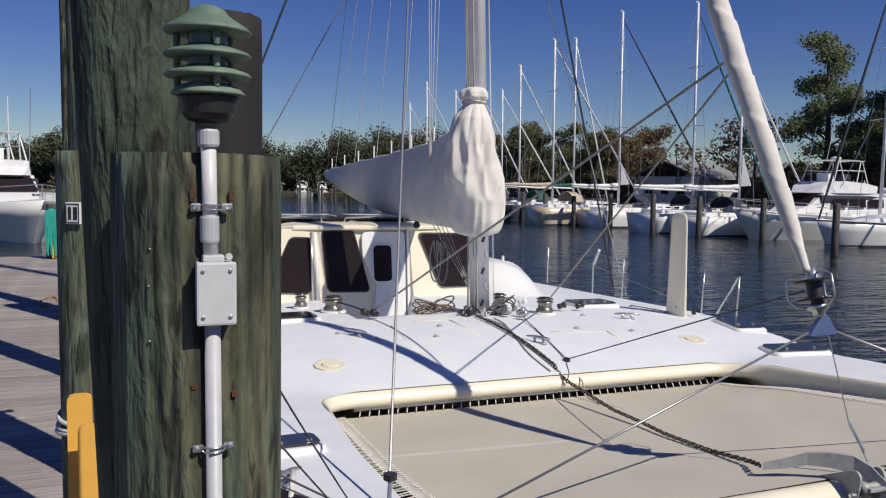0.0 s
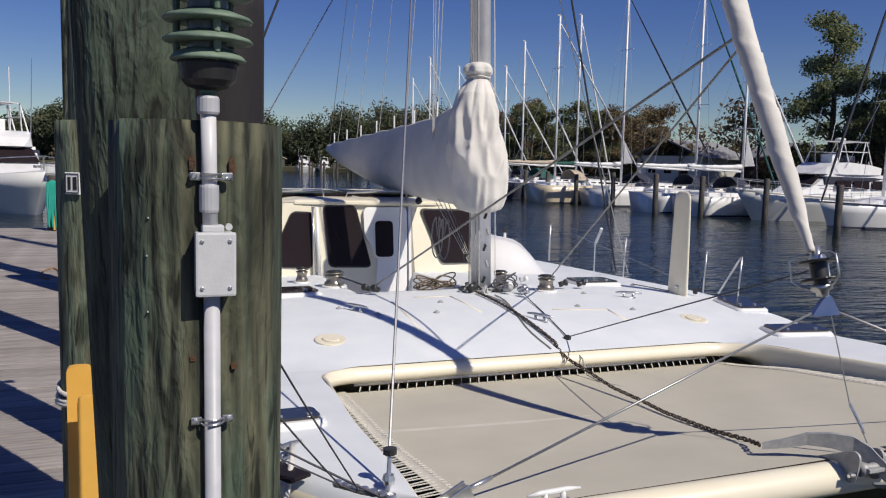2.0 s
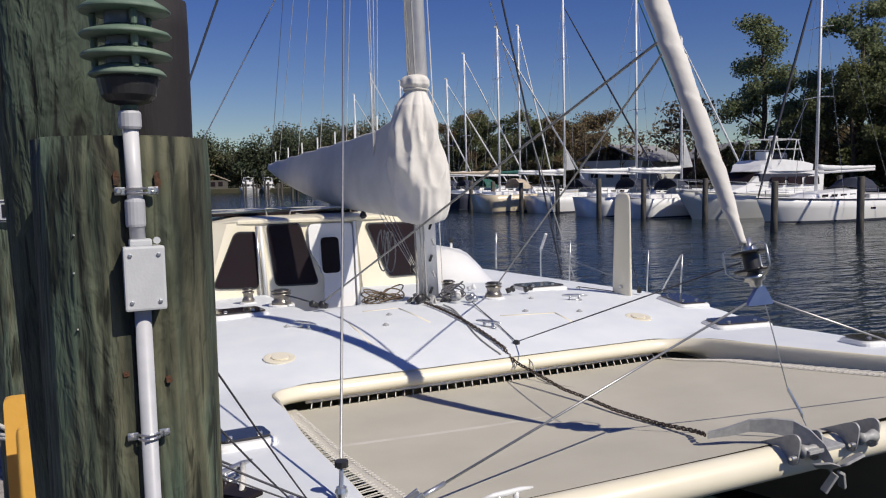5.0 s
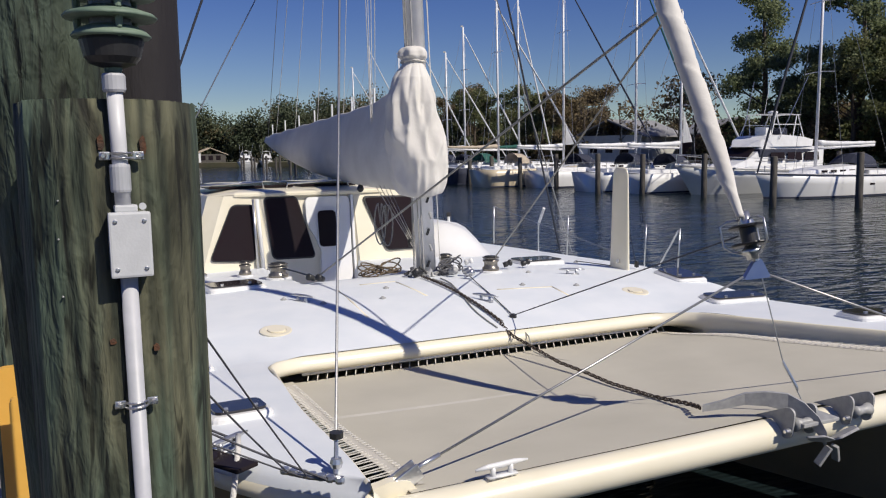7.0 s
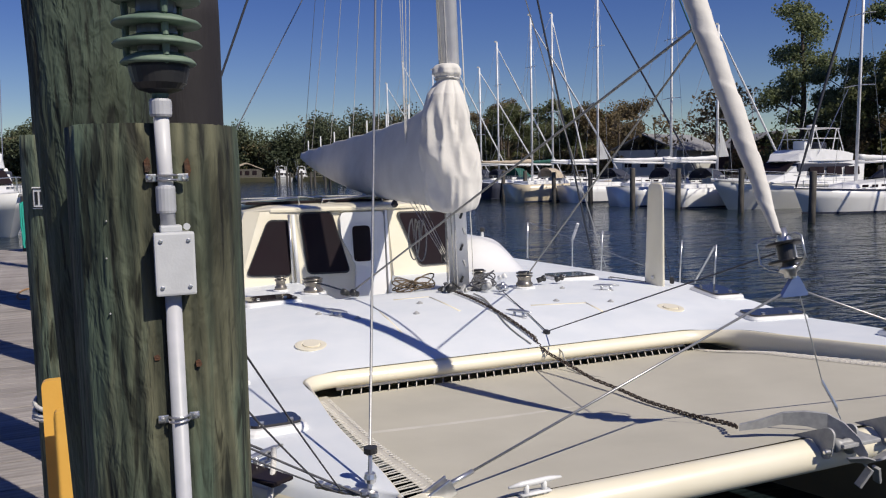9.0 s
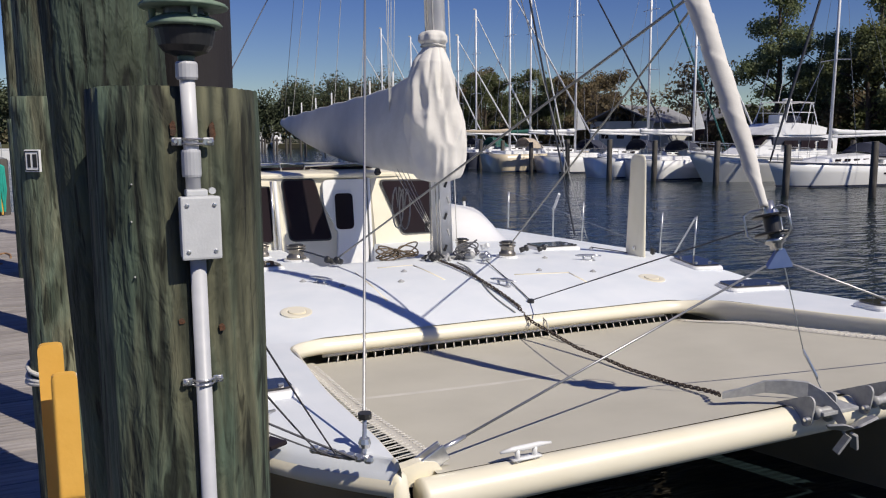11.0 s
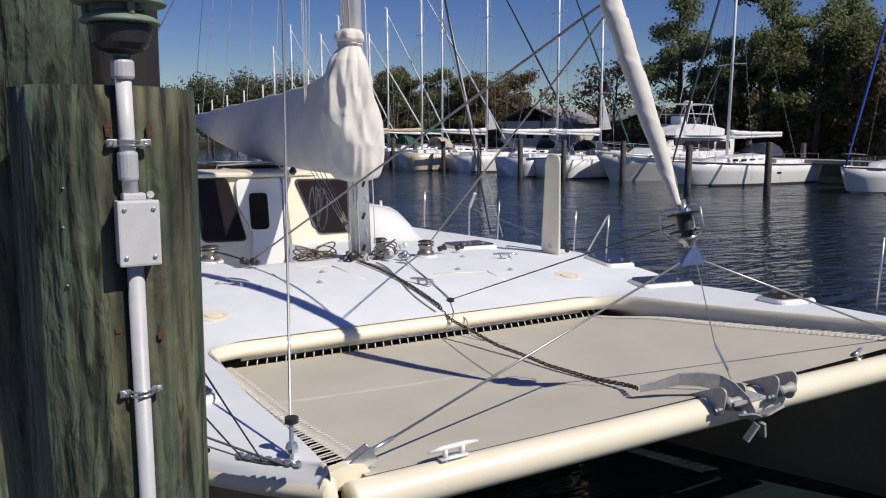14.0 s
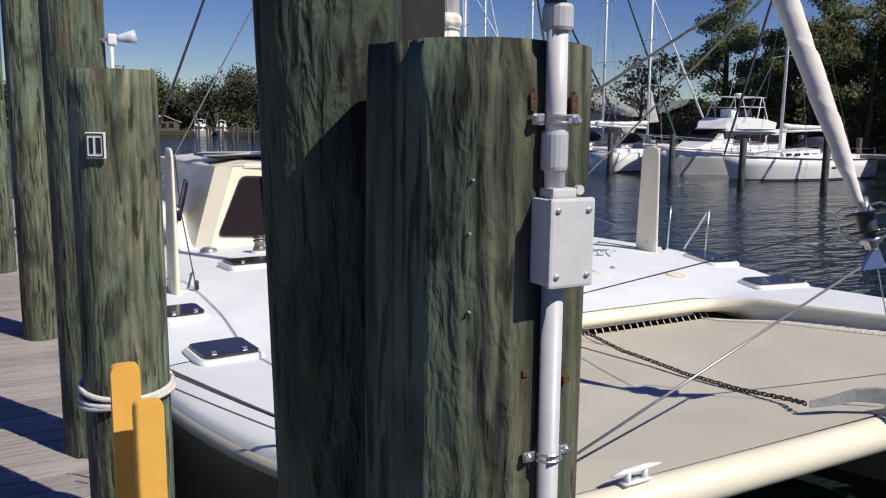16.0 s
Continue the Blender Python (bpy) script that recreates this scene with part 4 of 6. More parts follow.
fur.matrix_basis = Matrix.Translation(C0 + Vector((0, -0.04, 0))) @ LEAN @ Matrix.Scale(1.08, 4) @ Matrix.Translation(-C0)
tri = lambda a, b, d: (F.x + a * 0.85, F.y - d + 0.012, F.z + b * 0.9)
part("bridle_plate", plate([(-0.11, -0.05), (0.12, -0.05), (0.03, 0.07), (-0.01, 0.07)], tri, 0.024, 0.025), M_BLUE, cat, "blue triangular bridle plate")
CL = Vector((-1.88, 2.98, 1.275))
CR = Vector((2.42, 2.98, 1.275))
for e, s in ((CL, -1), (CR, 1)):
    part("bridle_wire", tube([F + Vector((s * 0.09, 0, -0.03)), e], 0.0062, 8), M_WIRE, cat, smooth=True)
    d = (F - e).normalized()
    part("turnbuckle", tube([e + d * 0.05, e + d * 0.22], [0.014, 0.011], 10), M_STEEL, cat, smooth=True)
    bm = box((0.14, 0.014, 0.075), e + Vector((s * -0.04, -0.025, 0.0)), 0.004, pose(0, 0, 0, 0, -28 * -s, 0))
    box((0.14, 0.014, 0.075), e + Vector((s * -0.04, 0.025, 0.0)), 0.004, pose(0, 0, 0, 0, -28 * -s, 0), bm)
    part("clevis", bm, M_STEEL, cat, "bright fork fitting with a pin")
    bm = plate([(0, 0), (0.34, -0.02), (0.27, 0.085), (0.18, 0.10), (0.02, 0.06)], lambda a, b, dd: (s * ((2.10 if s < 0 else 2.62) - a), 2.94 + dd, 1.19 + b), 0.05, 0.02)
    part("beam_gusset", bm, M_CREAM, cat, "cream gusset at the beam end")
part("stay_lashing", tube([F + Vector((0.05, 0, -0.05)), F + Vector((0.155, -0.06, -0.495)), (0.42, 2.865, 1.32)], [0.0035, 0.0035, 0.0035], 6), M_WIRE, cat)
part("turnbuckle", tube([(0.355, 2.94, 1.525), (0.36, 2.934, 1.505), (0.402, 2.882, 1.385), (0.407, 2.876, 1.365)], [0.004, 0.008, 0.008, 0.004], 8), M_STEEL, cat)
for u, v in ((F.x, F.y),):
    part("toggle", tube([(F.x + 0.0, F.y, F.z + 0.05), (F.x - 0.02, F.y + 0.02, F.z + 0.12)], 0.02, 10), M_STEEL, cat)

# standing and running rigging
W = 0.0045
part("shroud", tube([(-2.16, 2.95, 1.33), (-1.32, 5.2, 3.68), (-0.55, 7.26, 5.83)], [0.0065, 0.0075, 0.0075], 6), M_WIRE, cat, "bare wire stay")
part("stay_turnbuckle", tube([(-2.155, 2.96, 1.36), (-2.125, 3.03, 1.50)], [0.011, 0.009], 8), M_STEEL, cat)
part("stay_knob", turned([(0.022, -0.02), (0.028, 0), (0.022, 0.02)], (-2.145, 2.98, 1.40), 10), M_STEEL, cat)
part("stay_knob", turned([(0.03, -0.012), (0.03, 0.012)], (-2.125, 3.03, 1.50), 10), M_BLACK, cat)
for s in (-1, 1):
    part("shroud", tube([(s * 2.72, 8.6, 1.38), (0.27, 7.9, 9.4)], 0.012, 6), M_DKLINE, cat, "dark sheathed shroud")
    part("lower_shroud", tube([(s * 2.70, 8.3, 1.38), (0.27, 7.6, 7.0)], 0.006, 6), M_WIRE, cat)
    for v in (6.6, 7.2, 8.7, 10.2) if s < 0 else (3.5, 6.6, 7.15, 8.7):
        part("stanchion", tube([(s * 2.9, v, deck_z(2.9, v) - 0.05), (s * 2.92, v, 1.9 if v < 4 else 1.80)], 0.009, 8), M_STEEL, cat, smooth=True)
    part("lifeline", tube([(s * 2.92, 6.6, 1.8), (s * 2.92, 7.2, 1.79), (s * 2.92, 8.7, 1.79), (s * 2.92, 10.2, 1.8)], 0.003, 5), M_WIRE, cat)
    part("stanchion_brace", tube([(s * 2.9, 6.9, 1.36), (s * 2.92, 6.62, 1.78)], 0.010, 8), M_WHITE, cat, smooth=True)
part("jib_sheet", tube([(0.14, 3.62, 3.5), (-0.9, 7.36, 1.47)], 0.009, 6), M_LINE, cat, "grey headsail sheet")
part("jib_sheet", tube([(0.14, 3.62, 3.45), (0.9, 7.12, 1.53)], 0.008, 6), M_LINE, cat, "grey headsail sheet")
part("furling_line", tube([(F.x - 0.08, F.y + 0.05, F.z + 0.18), (0.23, 5.57, 1.31)], 0.0045, 6), M_THIN, cat)
part("fairlead", turned([(0.025, -0.02), (0.03, 0), (0.03, 0.04), (0.015, 0.05)], (0.23, 5.57, 1.275), 12), M_BLACK, cat)
part("furling_line", tube([(0.23, 5.57, 1.31), (0.3, 6.0, deck_z(0.3, 6.0) + 0.012), (0.4, 6.5, deck_z(0.4, 6.5) + 0.012), (0.5, 6.95, deck_z(0.5, 6.95) + 0.04)], 0.005, 6), M_THIN, cat)
part("furling_line", tube([(0.2, 5.5, 1.275), (0.2, 5.28, 1.2), (0.2, 5.2, 1.09), (0.22, 5.05, 1.075), (0.35, 4.8, 1.075), (0.6, 4.4, 1.1), (0.9, 3.7, 1.15), (1.1, 3.3, 1.2)], 0.006, 6), M_LINE, cat)
part("sheet_tail", tube([(-0.9, 7.36, 1.47), (-1.02, 7.7, 1.5), (-1.12, 7.9, 1.52)], 0.009, 6), M_DKLINE, cat)
for k, (a, b) in enumerate((((0.12, 6.9, 1.42), (0.0, 5.4, 1.2)), ((0.16, 6.9, 1.42), (0.06, 5.5, 1.21)))):
    pts = [Vector(a).lerp(Vector(b), i / 10) for i in range(11)]
    part("deck_line", tube([(p.x + 0.05 * math.sin(i * 0.6 + k), p.y, deck_z(p.x, p.y) + 0.008) for i, p in enumerate(pts)], 0.006, 5), M_LINE, cat)
for k in range(5):
    v = 8.6 + k * 1.05
    part("lazy_jack", tube([(0.22 - 0.02 * k, v, 3.15 - 0.045 * k), (mast_x(9.5), 7.5 + 0.3 * k, 9.5)], 0.004, 5), M_WROPE, cat)
for du, zt in ((-0.5, 10.5), (-0.9, 9.5), (0.1, 11)):
    part("halyard", tube([(0.1, 8.4, 2.4), (mast_x(zt) + du * 0.3, 7.6, zt)], 0.004, 5), M_WROPE, cat)
part("topping_lift", tube([(0.09, 13.15, 2.9), (mast_x(12.8), 7.5, 12.8)], 0.004, 5), M_WIRE, cat)


# ---- anchor, roller and chain ----
roll = part("anchor_roller", box((0.26, 0.18, 0.02), (0.36, 2.77, 1.255), 0.004), M_GREY, cat, "galvanised twin bow roller")
for u in (0.20, 0.36, 0.64, 0.80):
    pl = lambda a, b, d, u=u: (u + d, 2.87 - a, 1.165 + b)
    cheek = part("cheek", plate([(-0.11, 0.07), (0.03, 0.085), (0.09, 0.0), (0.14, 0.02), (0.155, 0.15), (0.13, 0.175), (0.09, 0.165)], pl, 0.012, 0.025), M_GREY, roll)
    part("pin", turned([(0.014, 0), (0.014, 0.03), (0.009, 0.034)], (u - 0.004, 2.74, 1.22), 10, m=pose(0, 0, 0, 0, -90)), M_STEEL, cheek)
for u in (0.28, 0.72):
    part("roller", turned([(0.035, -0.06), (0.025, -0.02), (0.022, 0), (0.025, 0.02), (0.035, 0.06)], (u, 2.73, 1.25), 16, m=pose(0, 0, 0, 0, 90, 0)), M_GREY, roll, smooth=True)
anchor = thing("anchor", "grey galvanised plough anchor hung over the bow beam", "anchor")
sh = [(-0.05, 3.1, 1.275), (0.04, 3.04, 1.30), (0.13, 2.98, 1.335), (0.21, 2.9, 1.345), (0.28, 2.83, 1.335), (0.32, 2.76, 1.30), (0.345, 2.69, 1.24), (0.36, 2.65, 1.17)]
rows = []
for i, p in enumerate(sh):
    h = 0.016 + 0.030 * min(1, i / 4)
    rows.append([(p[0] - 0.010, p[1] - 0.01, p[2] - h), (p[0] + 0.010, p[1] + 0.01, p[2] - h), (p[0] + 0.010, p[1] + 0.01, p[2] + h), (p[0] - 0.010, p[1] - 0.01, p[2] + h)])
part("shank", loft(rows, closed=True, caps=True), M_GREY, anchor)
bm = bmesh.new()
for s in (-1, 1):
    plate([(0.0, 0.0), (0.13, -0.02), (0.21, 0.05), (0.15, 0.16), (0.02, 0.12)], lambda a, b, d, s=s: (0.36 + s * (a * 0.8 + 0.004), 2.65 - b * 0.6 + d, 1.16 + b * 0.3 + a * 0.22 + d * 0.4), 0.014, 0.02, bm)
part("fluke", bm, M_GREY, anchor, "folded plough flukes")
for s in (-1, 1):
    part("fluke_tip", box((0.018, 0.04, 0.11), (0.36 + s * 0.045, 2.63, 1.105), 0.004, pose(0, 0, 0, 15, s * -28, 0)), M_GREY, anchor)


def chain_links(pts, pitch=0.034):
    total = [0]
    pts = [Vector(p) for p in pts]
    for a, b in zip(pts, pts[1:]):
        total.append(total[-1] + (b - a).length)
    bm = bmesh.new()
    n = int(total[-1] / pitch)
    for i in range(n):
        s = i * pitch
        k = max(j for j in range(len(pts) - 1) if total[j] <= s)
        t = (s - total[k]) / (total[k + 1] - total[k])
        p = pts[k].lerp(pts[k + 1], t)
        d = (pts[k + 1] - pts[k]).normalized()
        q = d.to_track_quat("X", "Z").to_matrix().to_4x4() @ pose(0, 0, 0, 90 * (i % 2) + 20)
        ring = [Matrix.Translation(p) @ q @ Vector((0.024 * math.cos(a) * (1 if abs(math.cos(a)) < 0.8 else 1.05), 0.013 * math.sin(a), 0)) for a in (2 * math.pi * j / 8 for j in range(9))]
        tube(ring, 0.0048, 5, bm, caps=False)
    return bm


M_CHAIN = material("rusty_chain", (0.16, 0.13, 0.11), 0.65, 0.6, second=(0.10, 0.07, 0.05), scale=40, bump=0.2, bump_scale=200)
chain = thing("anchor_chain", "weathered anchor chain lying over deck and trampoline", "chain")
cp = [(0.06, 7.0 - 0.15 * k, deck_z(0.06, 7.0 - 0.15 * k) + 0.02) for k in range(11)] + [(0.05, 5.36, 1.24), (0.06, 5.25, 1.21), (0.09, 5.0, 1.17), (0.10, 4.7, 1.135), (0.12, 4.4, 1.13), (0.10, 4.1, 1.135), (0.09, 3.66, 1.165), (0.05, 3.3, 1.225), (-0.05, 3.1, 1.275)]
tagged(part("chain_run", chain_links(cp), M_CHAIN, chain), kind="stuff")


# ---- gear on the piles ----
def build_conduit():
    c = thing("conduit", "grey plastic conduit strapped to a timber pile", "conduit")
    x, y = -3.017, 1.338
    part("pipe", tube([(x + 0.004, y - 0.006, 1.1), (x, y, 2.475)], 0.0138, 16), M_PVC, c, smooth=True)
    part("pipe", tube([(x - 0.002, y, 2.575), (x - 0.005, y, 2.79)], 0.0128, 16), M_PVCW, c, smooth=True)
    part("coupling", turned([(0.0155, 0), (0.0165, 0.004), (0.0165, 0.042), (0.0155, 0.046)], (x - 0.004, y, 2.612), 18), M_PVC, c, "light grey coupling", smooth=False)
    part("coupling", turned([(0.0165, 0), (0.0185, 0.004), (0.0185, 0.026), (0.0165, 0.03)], (x - 0.005, y, 2.775), 18), M_PVC, c, "light grey coupling")
    for z in (2.25, 2.672):
        r = 0.0165 if z < 2.5 else 0.0155
        bm = bmesh.new()
        for dz in (-0.004, 0.004):
            tube([(x + (r + 0.001) * math.cos(a), y + (r + 0.001) * math.sin(a), z + dz) for a in (math.pi * (1.05 + 0.9 * i / 10) for i in range(11))], 0.0022, 6, bm)
        for s in (-1, 1):
            box((0.018, 0.004, 0.014), (x + s * 0.026, y + 0.003, z), 0.002, None, bm)
        st = part("strap", bm, M_STEEL, c, "two-hole pipe strap")
        for s in (-1, 1):
            part("screw", turned([(0.006, 0), (0.006, 0.003), (0.003, 0.006)], (x + s * 0.029, y + 0.001, z), 10, m=pose(0, 0, 0, 90)), M_STEEL, st)
    return c


build_conduit()
jb = thing("junction_box", "grey junction box with four screws on a timber pile", "junction box")
part("body", box((0.063, 0.06, 0.105), (-3.013, 1.345, 2.526), 0.004), M_BOX, jb)
part("lid", box((0.0665, 0.009, 0.1085), (-3.013, 1.311, 2.526), 0.004), M_BOX, jb)
for s in (-1, 1):
    for k in (-1, 1):
        part("screw", turned([(0.0035, 0), (0.0035, 0.002), (0.002, 0.003)], (-3.013 + s * 0.0225, 1.3065, 2.526 + k * 0.0395), 10, m=pose(0, 0, 0, 90)), M_STEEL, jb)
bm = box((0.036, 0.03, 0.012), (-3.016, 1.335, 2.585), 0.003)
turned([(0.006, 0), (0.006, 0.006)], (-2.990, 1.33, 2.588), 10, bm, pose(0, 0, 0, 90))
part("hub", bm, M_BOX, jb)


def build_lamp():
    x, y, z = -3.021, 1.345, 2.80
    lamp = thing("pagoda_lamp", "verdigris green tiered louvre dock lamp on a conduit", "lamp")
    part("neck", turned([(0.012, 0), (0.014, 0.006), (0.014, 0.014), (0.008, 0.022), (0.01, 0.03)], (x, y, z + 0.005), 16), M_LAMP, lamp, smooth=True)
    part("base", turned([(0.018, 0.02), (0.036, 0.026), (0.044, 0.036), (0.050, 0.062), (0.048, 0.07)], (x, y, z - 0.005), 28), M_BLACK, lamp, "black lamp base")
    part("lens", turned([(0.033, 0.06), (0.033, 0.19)], (x, y, z), 20), material("lamp_lens", (0.10, 0.11, 0.11), 0.25, second=(0.16, 0.17, 0.17), scale=12), lamp, "ribbed lens")
    for k, h in enumerate((0.066, 0.096, 0.130)):
        r = 0.062 if k == 0 else 0.073
        part("louvre", turned([(r * 0.97, h - 0.004), (r, h - 0.001), (r * 0.93, h + 0.004), (0.05, h + 0.010), (0.035, h + 0.016), (0.03, h + 0.012), (0.05, h + 0.004), (r * 0.9, h - 0.001)], (x, y, z), 36), M_LAMP, lamp, smooth=True)
    part("hood", turned([(0.071, 0.166), (0.073, 0.169), (0.066, 0.176), (0.05, 0.186), (0.035, 0.196), (0.03, 0.204), (0.015, 0.212), (0.002, 0.214)], (x, y, z), 36), M_LAMP, lamp, smooth=True)
    for a in (-1.4, 0.7, 2.8):
        bm = bmesh.new()
        for h in (0.08, 0.112, 0.148):
            turned([(0.005, -0.01), (0.006, 0), (0.006, 0.012), (0.003, 0.016)], (x + 0.052 * math.cos(a), y + 0.052 * math.sin(a), z + h + 0.004), 8, bm)
        tube([(x + 0.052 * math.cos(a), y + 0.052 * math.sin(a), z + 0.06), (x + 0.052 * math.cos(a), y + 0.052 * math.sin(a), z + 0.18)], 0.0028, 6, bm)
        part("spacer_rod", bm, M_LAMP, lamp)


build_lamp()

# plate, rope and yellow boards at the next pile
sp = thing("number_plate", "small white plate with dark marks on a pile", "sign")
m = pose(-3.325, 3.372, 2.584, 0, 0, -32)
part("board", box((0.062, 0.012, 0.085), m.translation, 0.002, m.to_3x3().to_4x4()), M_WHITE, sp)
for a, b, w, h in ((-0.012, 0.0, 0.012, 0.05), (0.012, 0.0, 0.016, 0.05), (0, 0.036, 0.054, 0.004), (0, -0.036, 0.054, 0.004), (-0.027, 0, 0.003, 0.07), (0.027, 0, 0.003, 0.07)):
    part("bar", box((w, 0.002, h), m @ Vector((a, -0.007, b)), 0, m.to_3x3().to_4x4()), M_BLACK, sp)
rp = thing("mooring_rope", "pale rope wound in turns round a timber pile", "rope")
for k in range(3):
    bm = tube([(-3.25 + (0.152 + 0.003 * k) * math.cos(t), 3.50 + (0.154) * math.sin(t), 1.75 - 0.022 * k + 0.018 * math.sin(t * 1.0 + k)) for t in (2 * math.pi * i / 28 for i in range(29))], 0.0095, 6)
    part("turn", bm, M_WROPE, rp, smooth=True)

lad = thing("yellow_boards", "two yellow painted round-topped boards with rungs added between them", "ladder")
for v, top, x in ((3.10, 1.93, -3.305), (2.95, 1.855, -3.264)):
    place = lambda a, b, d, v=v, x=x: (x + a, v + d - 0.02, b)
    part("yellow_board", plate([(-0.042, 0.2), (0.042, 0.2), (0.042, top - 0.01), (0.028, top), (-0.028, top), (-0.042, top - 0.01)], place, 0.04, 0.02), M_YELLOW, lad)
# rungs are added between the two boards, out of sight
for z in (0.4, 0.7, 1.0):
    part("rung", tube([(-3.285, 2.97, z), (-3.285, 3.1, z)], 0.018, 10), M_YELLOW, lad)

# mooring lines
for a, b, r in (((-2.28, 2.95, 1.38), (-3.03, 1.90, 2.62), 0.0035), ((-2.33, 3.03, 1.37), (-3.03, 1.90, 2.38), 0.0035), ((-2.22, 2.88, 1.38), (-3.13, 3.86, 1.72), 0.005), ((-2.28, 2.95, 1.37), (-3.13, 3.8, 1.66), 0.004), ((-2.45, 3.5, 1.38), (-3.2, 4.55, 1.62), 0.006)):
    ml = thing("mooring_line", "thin dark line from the bow fittings to a pile", "rope", "bow mooring lines")
    part("line", tube(sag(a, b, 0.015, 8), r, 6), M_THIN, ml)
bm = tube([(-2.17, 2.86, 1.375), (-2.27, 2.94, 1.375), (-2.34, 3.05, 1.37)], 0.010, 6)
for i in range(7):
    t = i / 6
    turned([(0.018, -0.012), (0.022, 0), (0.018, 0.012)], (-2.17 - 0.17 * t, 2.86 + 0.2 * t, 1.375), 8, bm)
part("shackle_chain", bm, M_STEEL, cat, "string of shackles at the bow")
wl = thing("dock_line", "white braided dock line over the bow chock", "rope")
part("line", tube([(-2.44, 3.5, 1.40), (-2.46, 3.40, 1.385), (-2.49, 3.30, 1.34), (-2.53, 3.22, 1.2), (-2.55, 3.15, 0.95), (-2.58, 3.05, 0.5)], 0.013, 8), M_WROPE, wl, smooth=True)
part("bow_chock", box((0.30, 0.12, 0.02), (-2.53, 3.36, 1.345), 0.008, pose(0, 0, 0, 0, 0, -60)), M_DARKGLASS, cat, "dark chafe plate by the bow cleat")

LIFE = Vector((2.9, 10.65, 1.81))
STICK = [(2.95, 9.47, 1.63), (2.95, 9.33, 1.86)]
# starboard lifeline, staff and small post on the far coaming
part("lifeline", tube([(2.55, 7.2, 1.5), LIFE], 0.005, 5), M_WIRE, cat)
part("stanchion", tube([(LIFE[0], LIFE[1], 1.25), LIFE], 0.014, 8), M_STEEL, cat, smooth=True)
part("flag_staff", tube(STICK, 0.02, 8), M_WHITE, cat, "short white staff")
part("staff_base", tube([(STICK[0][0], STICK[0][1], 1.25), STICK[0]], 0.01, 6), M_STEEL, cat)
part("light_post", tube([(1.57, 9.5, 1.6), (1.57, 9.5, 1.82)], 0.018, 8), M_WHITE, cat)
part("light", turned([(0.03, 0), (0.035, 0.02), (0.03, 0.05), (0.01, 0.06)], (1.57, 9.5, 1.80), 12), M_BLACK, cat)
part("clam_vent", turned([(0.09, -0.01), (0.085, 0.03), (0.05, 0.055), (0.01, 0.06)], (-1.78, 8.75, deck_z(-1.78, 8.75)), 16), M_STEEL, cat, "low polished deck vent", smooth=True)
for side in (-1, 1):
    u, v = side * 2.2, 7.5
    part("board_tackle", tube([(side * 2.36, 6.88, 1.39), (u, 7.5, deck_z(u, v) + 0.02)], 0.006, 6), M_THIN, cat)
    part("pad_eye", turned([(0.025, -0.01), (0.025, 0.006), (0.012, 0.02)], (u, v, deck_z(u, v)), 12), M_GREY, cat)

# black sockets and dark ends round the mast foot
random.seed(31)
for k in range(12):
    a = random.uniform(3.3, 6.1)
    r = random.uniform(0.14, 0.34)
    u, v = MAST.x + r * math.cos(a), MAST.y + r * 0.8 * math.sin(a)
    z = deck_z(u, v)
    bm = tube([(u, v, z), (u + random.uniform(-0.08, 0.08), v + random.uniform(-0.05, 0.05), z + random.uniform(0.03, 0.09)), (u + random.uniform(-0.12, 0.12), v + random.uniform(-0.1, 0.1), z + 0.02)], random.choice((0.012, 0.016, 0.02)), 7)
    part("rope_end", bm, (M_BLACK, M_GREY, M_THIN, M_BLACK)[k % 4], cat)
for k in range(5):
    z = 1.55 + 0.16 * k
    part("mast_cleat", box((0.02, 0.04, 0.07), (MAST.x + (0.0 if k % 2 else -0.03), MAST.y - 0.108, z), 0.006, pose(0, 0, 0, 0, 20 * (-1) ** k)), M_GREY if k % 2 else M_BLACK, cat)
# luff track set left, its grey standing in for the shaded strip there
part("mast_shade_track", tube([(mast_x(z) - 0.062, MAST.y - 0.086, z) for z in (1.45, 12.0)], 0.009, 6), M_GREY, cat, "grey luff track that deepens the shade on the mast's left side")

# rust marks and nail heads on the front pile
front = bpy.data.objects["timber_post"]
M_RUST = material("rust_stain", (0.11, 0.045, 0.02), 0.9, second=(0.05, 0.03, 0.02), scale=60, bump=0.3, bump_scale=120)
for dx, z, h in ((-0.034, 2.695, 0.026), (0.032, 2.69, 0.032), (-0.034, 2.36, 0.010), (0.036, 2.34, 0.012)):
    x = 0.018 + dx
    y = -math.sqrt(0.157 ** 2 - x * x) - 0.0025
    bm = plate([(-0.004, -h / 2), (0.003, -h / 2), (0.006, -h / 5), (0.004, h / 3), (0.001, h / 2), (-0.005, h / 4)], lambda a, c, d, x=x, y=y, z=z: (x + a, y + d, z + c), 0.008)
    part("rust_mark", bm, M_RUST, front)
for k in (0, 2, 5):
    part("nail_head", turned([(0.0016, -0.004), (0.0016, 0.0005), (0.001, 0.001)], (-0.085 + 0.004 * math.sin(k * 2.0), -0.137, 2.60 - 0.032 * k), 8, m=pose(0, 0, 0, 90)), M_GREY, front)

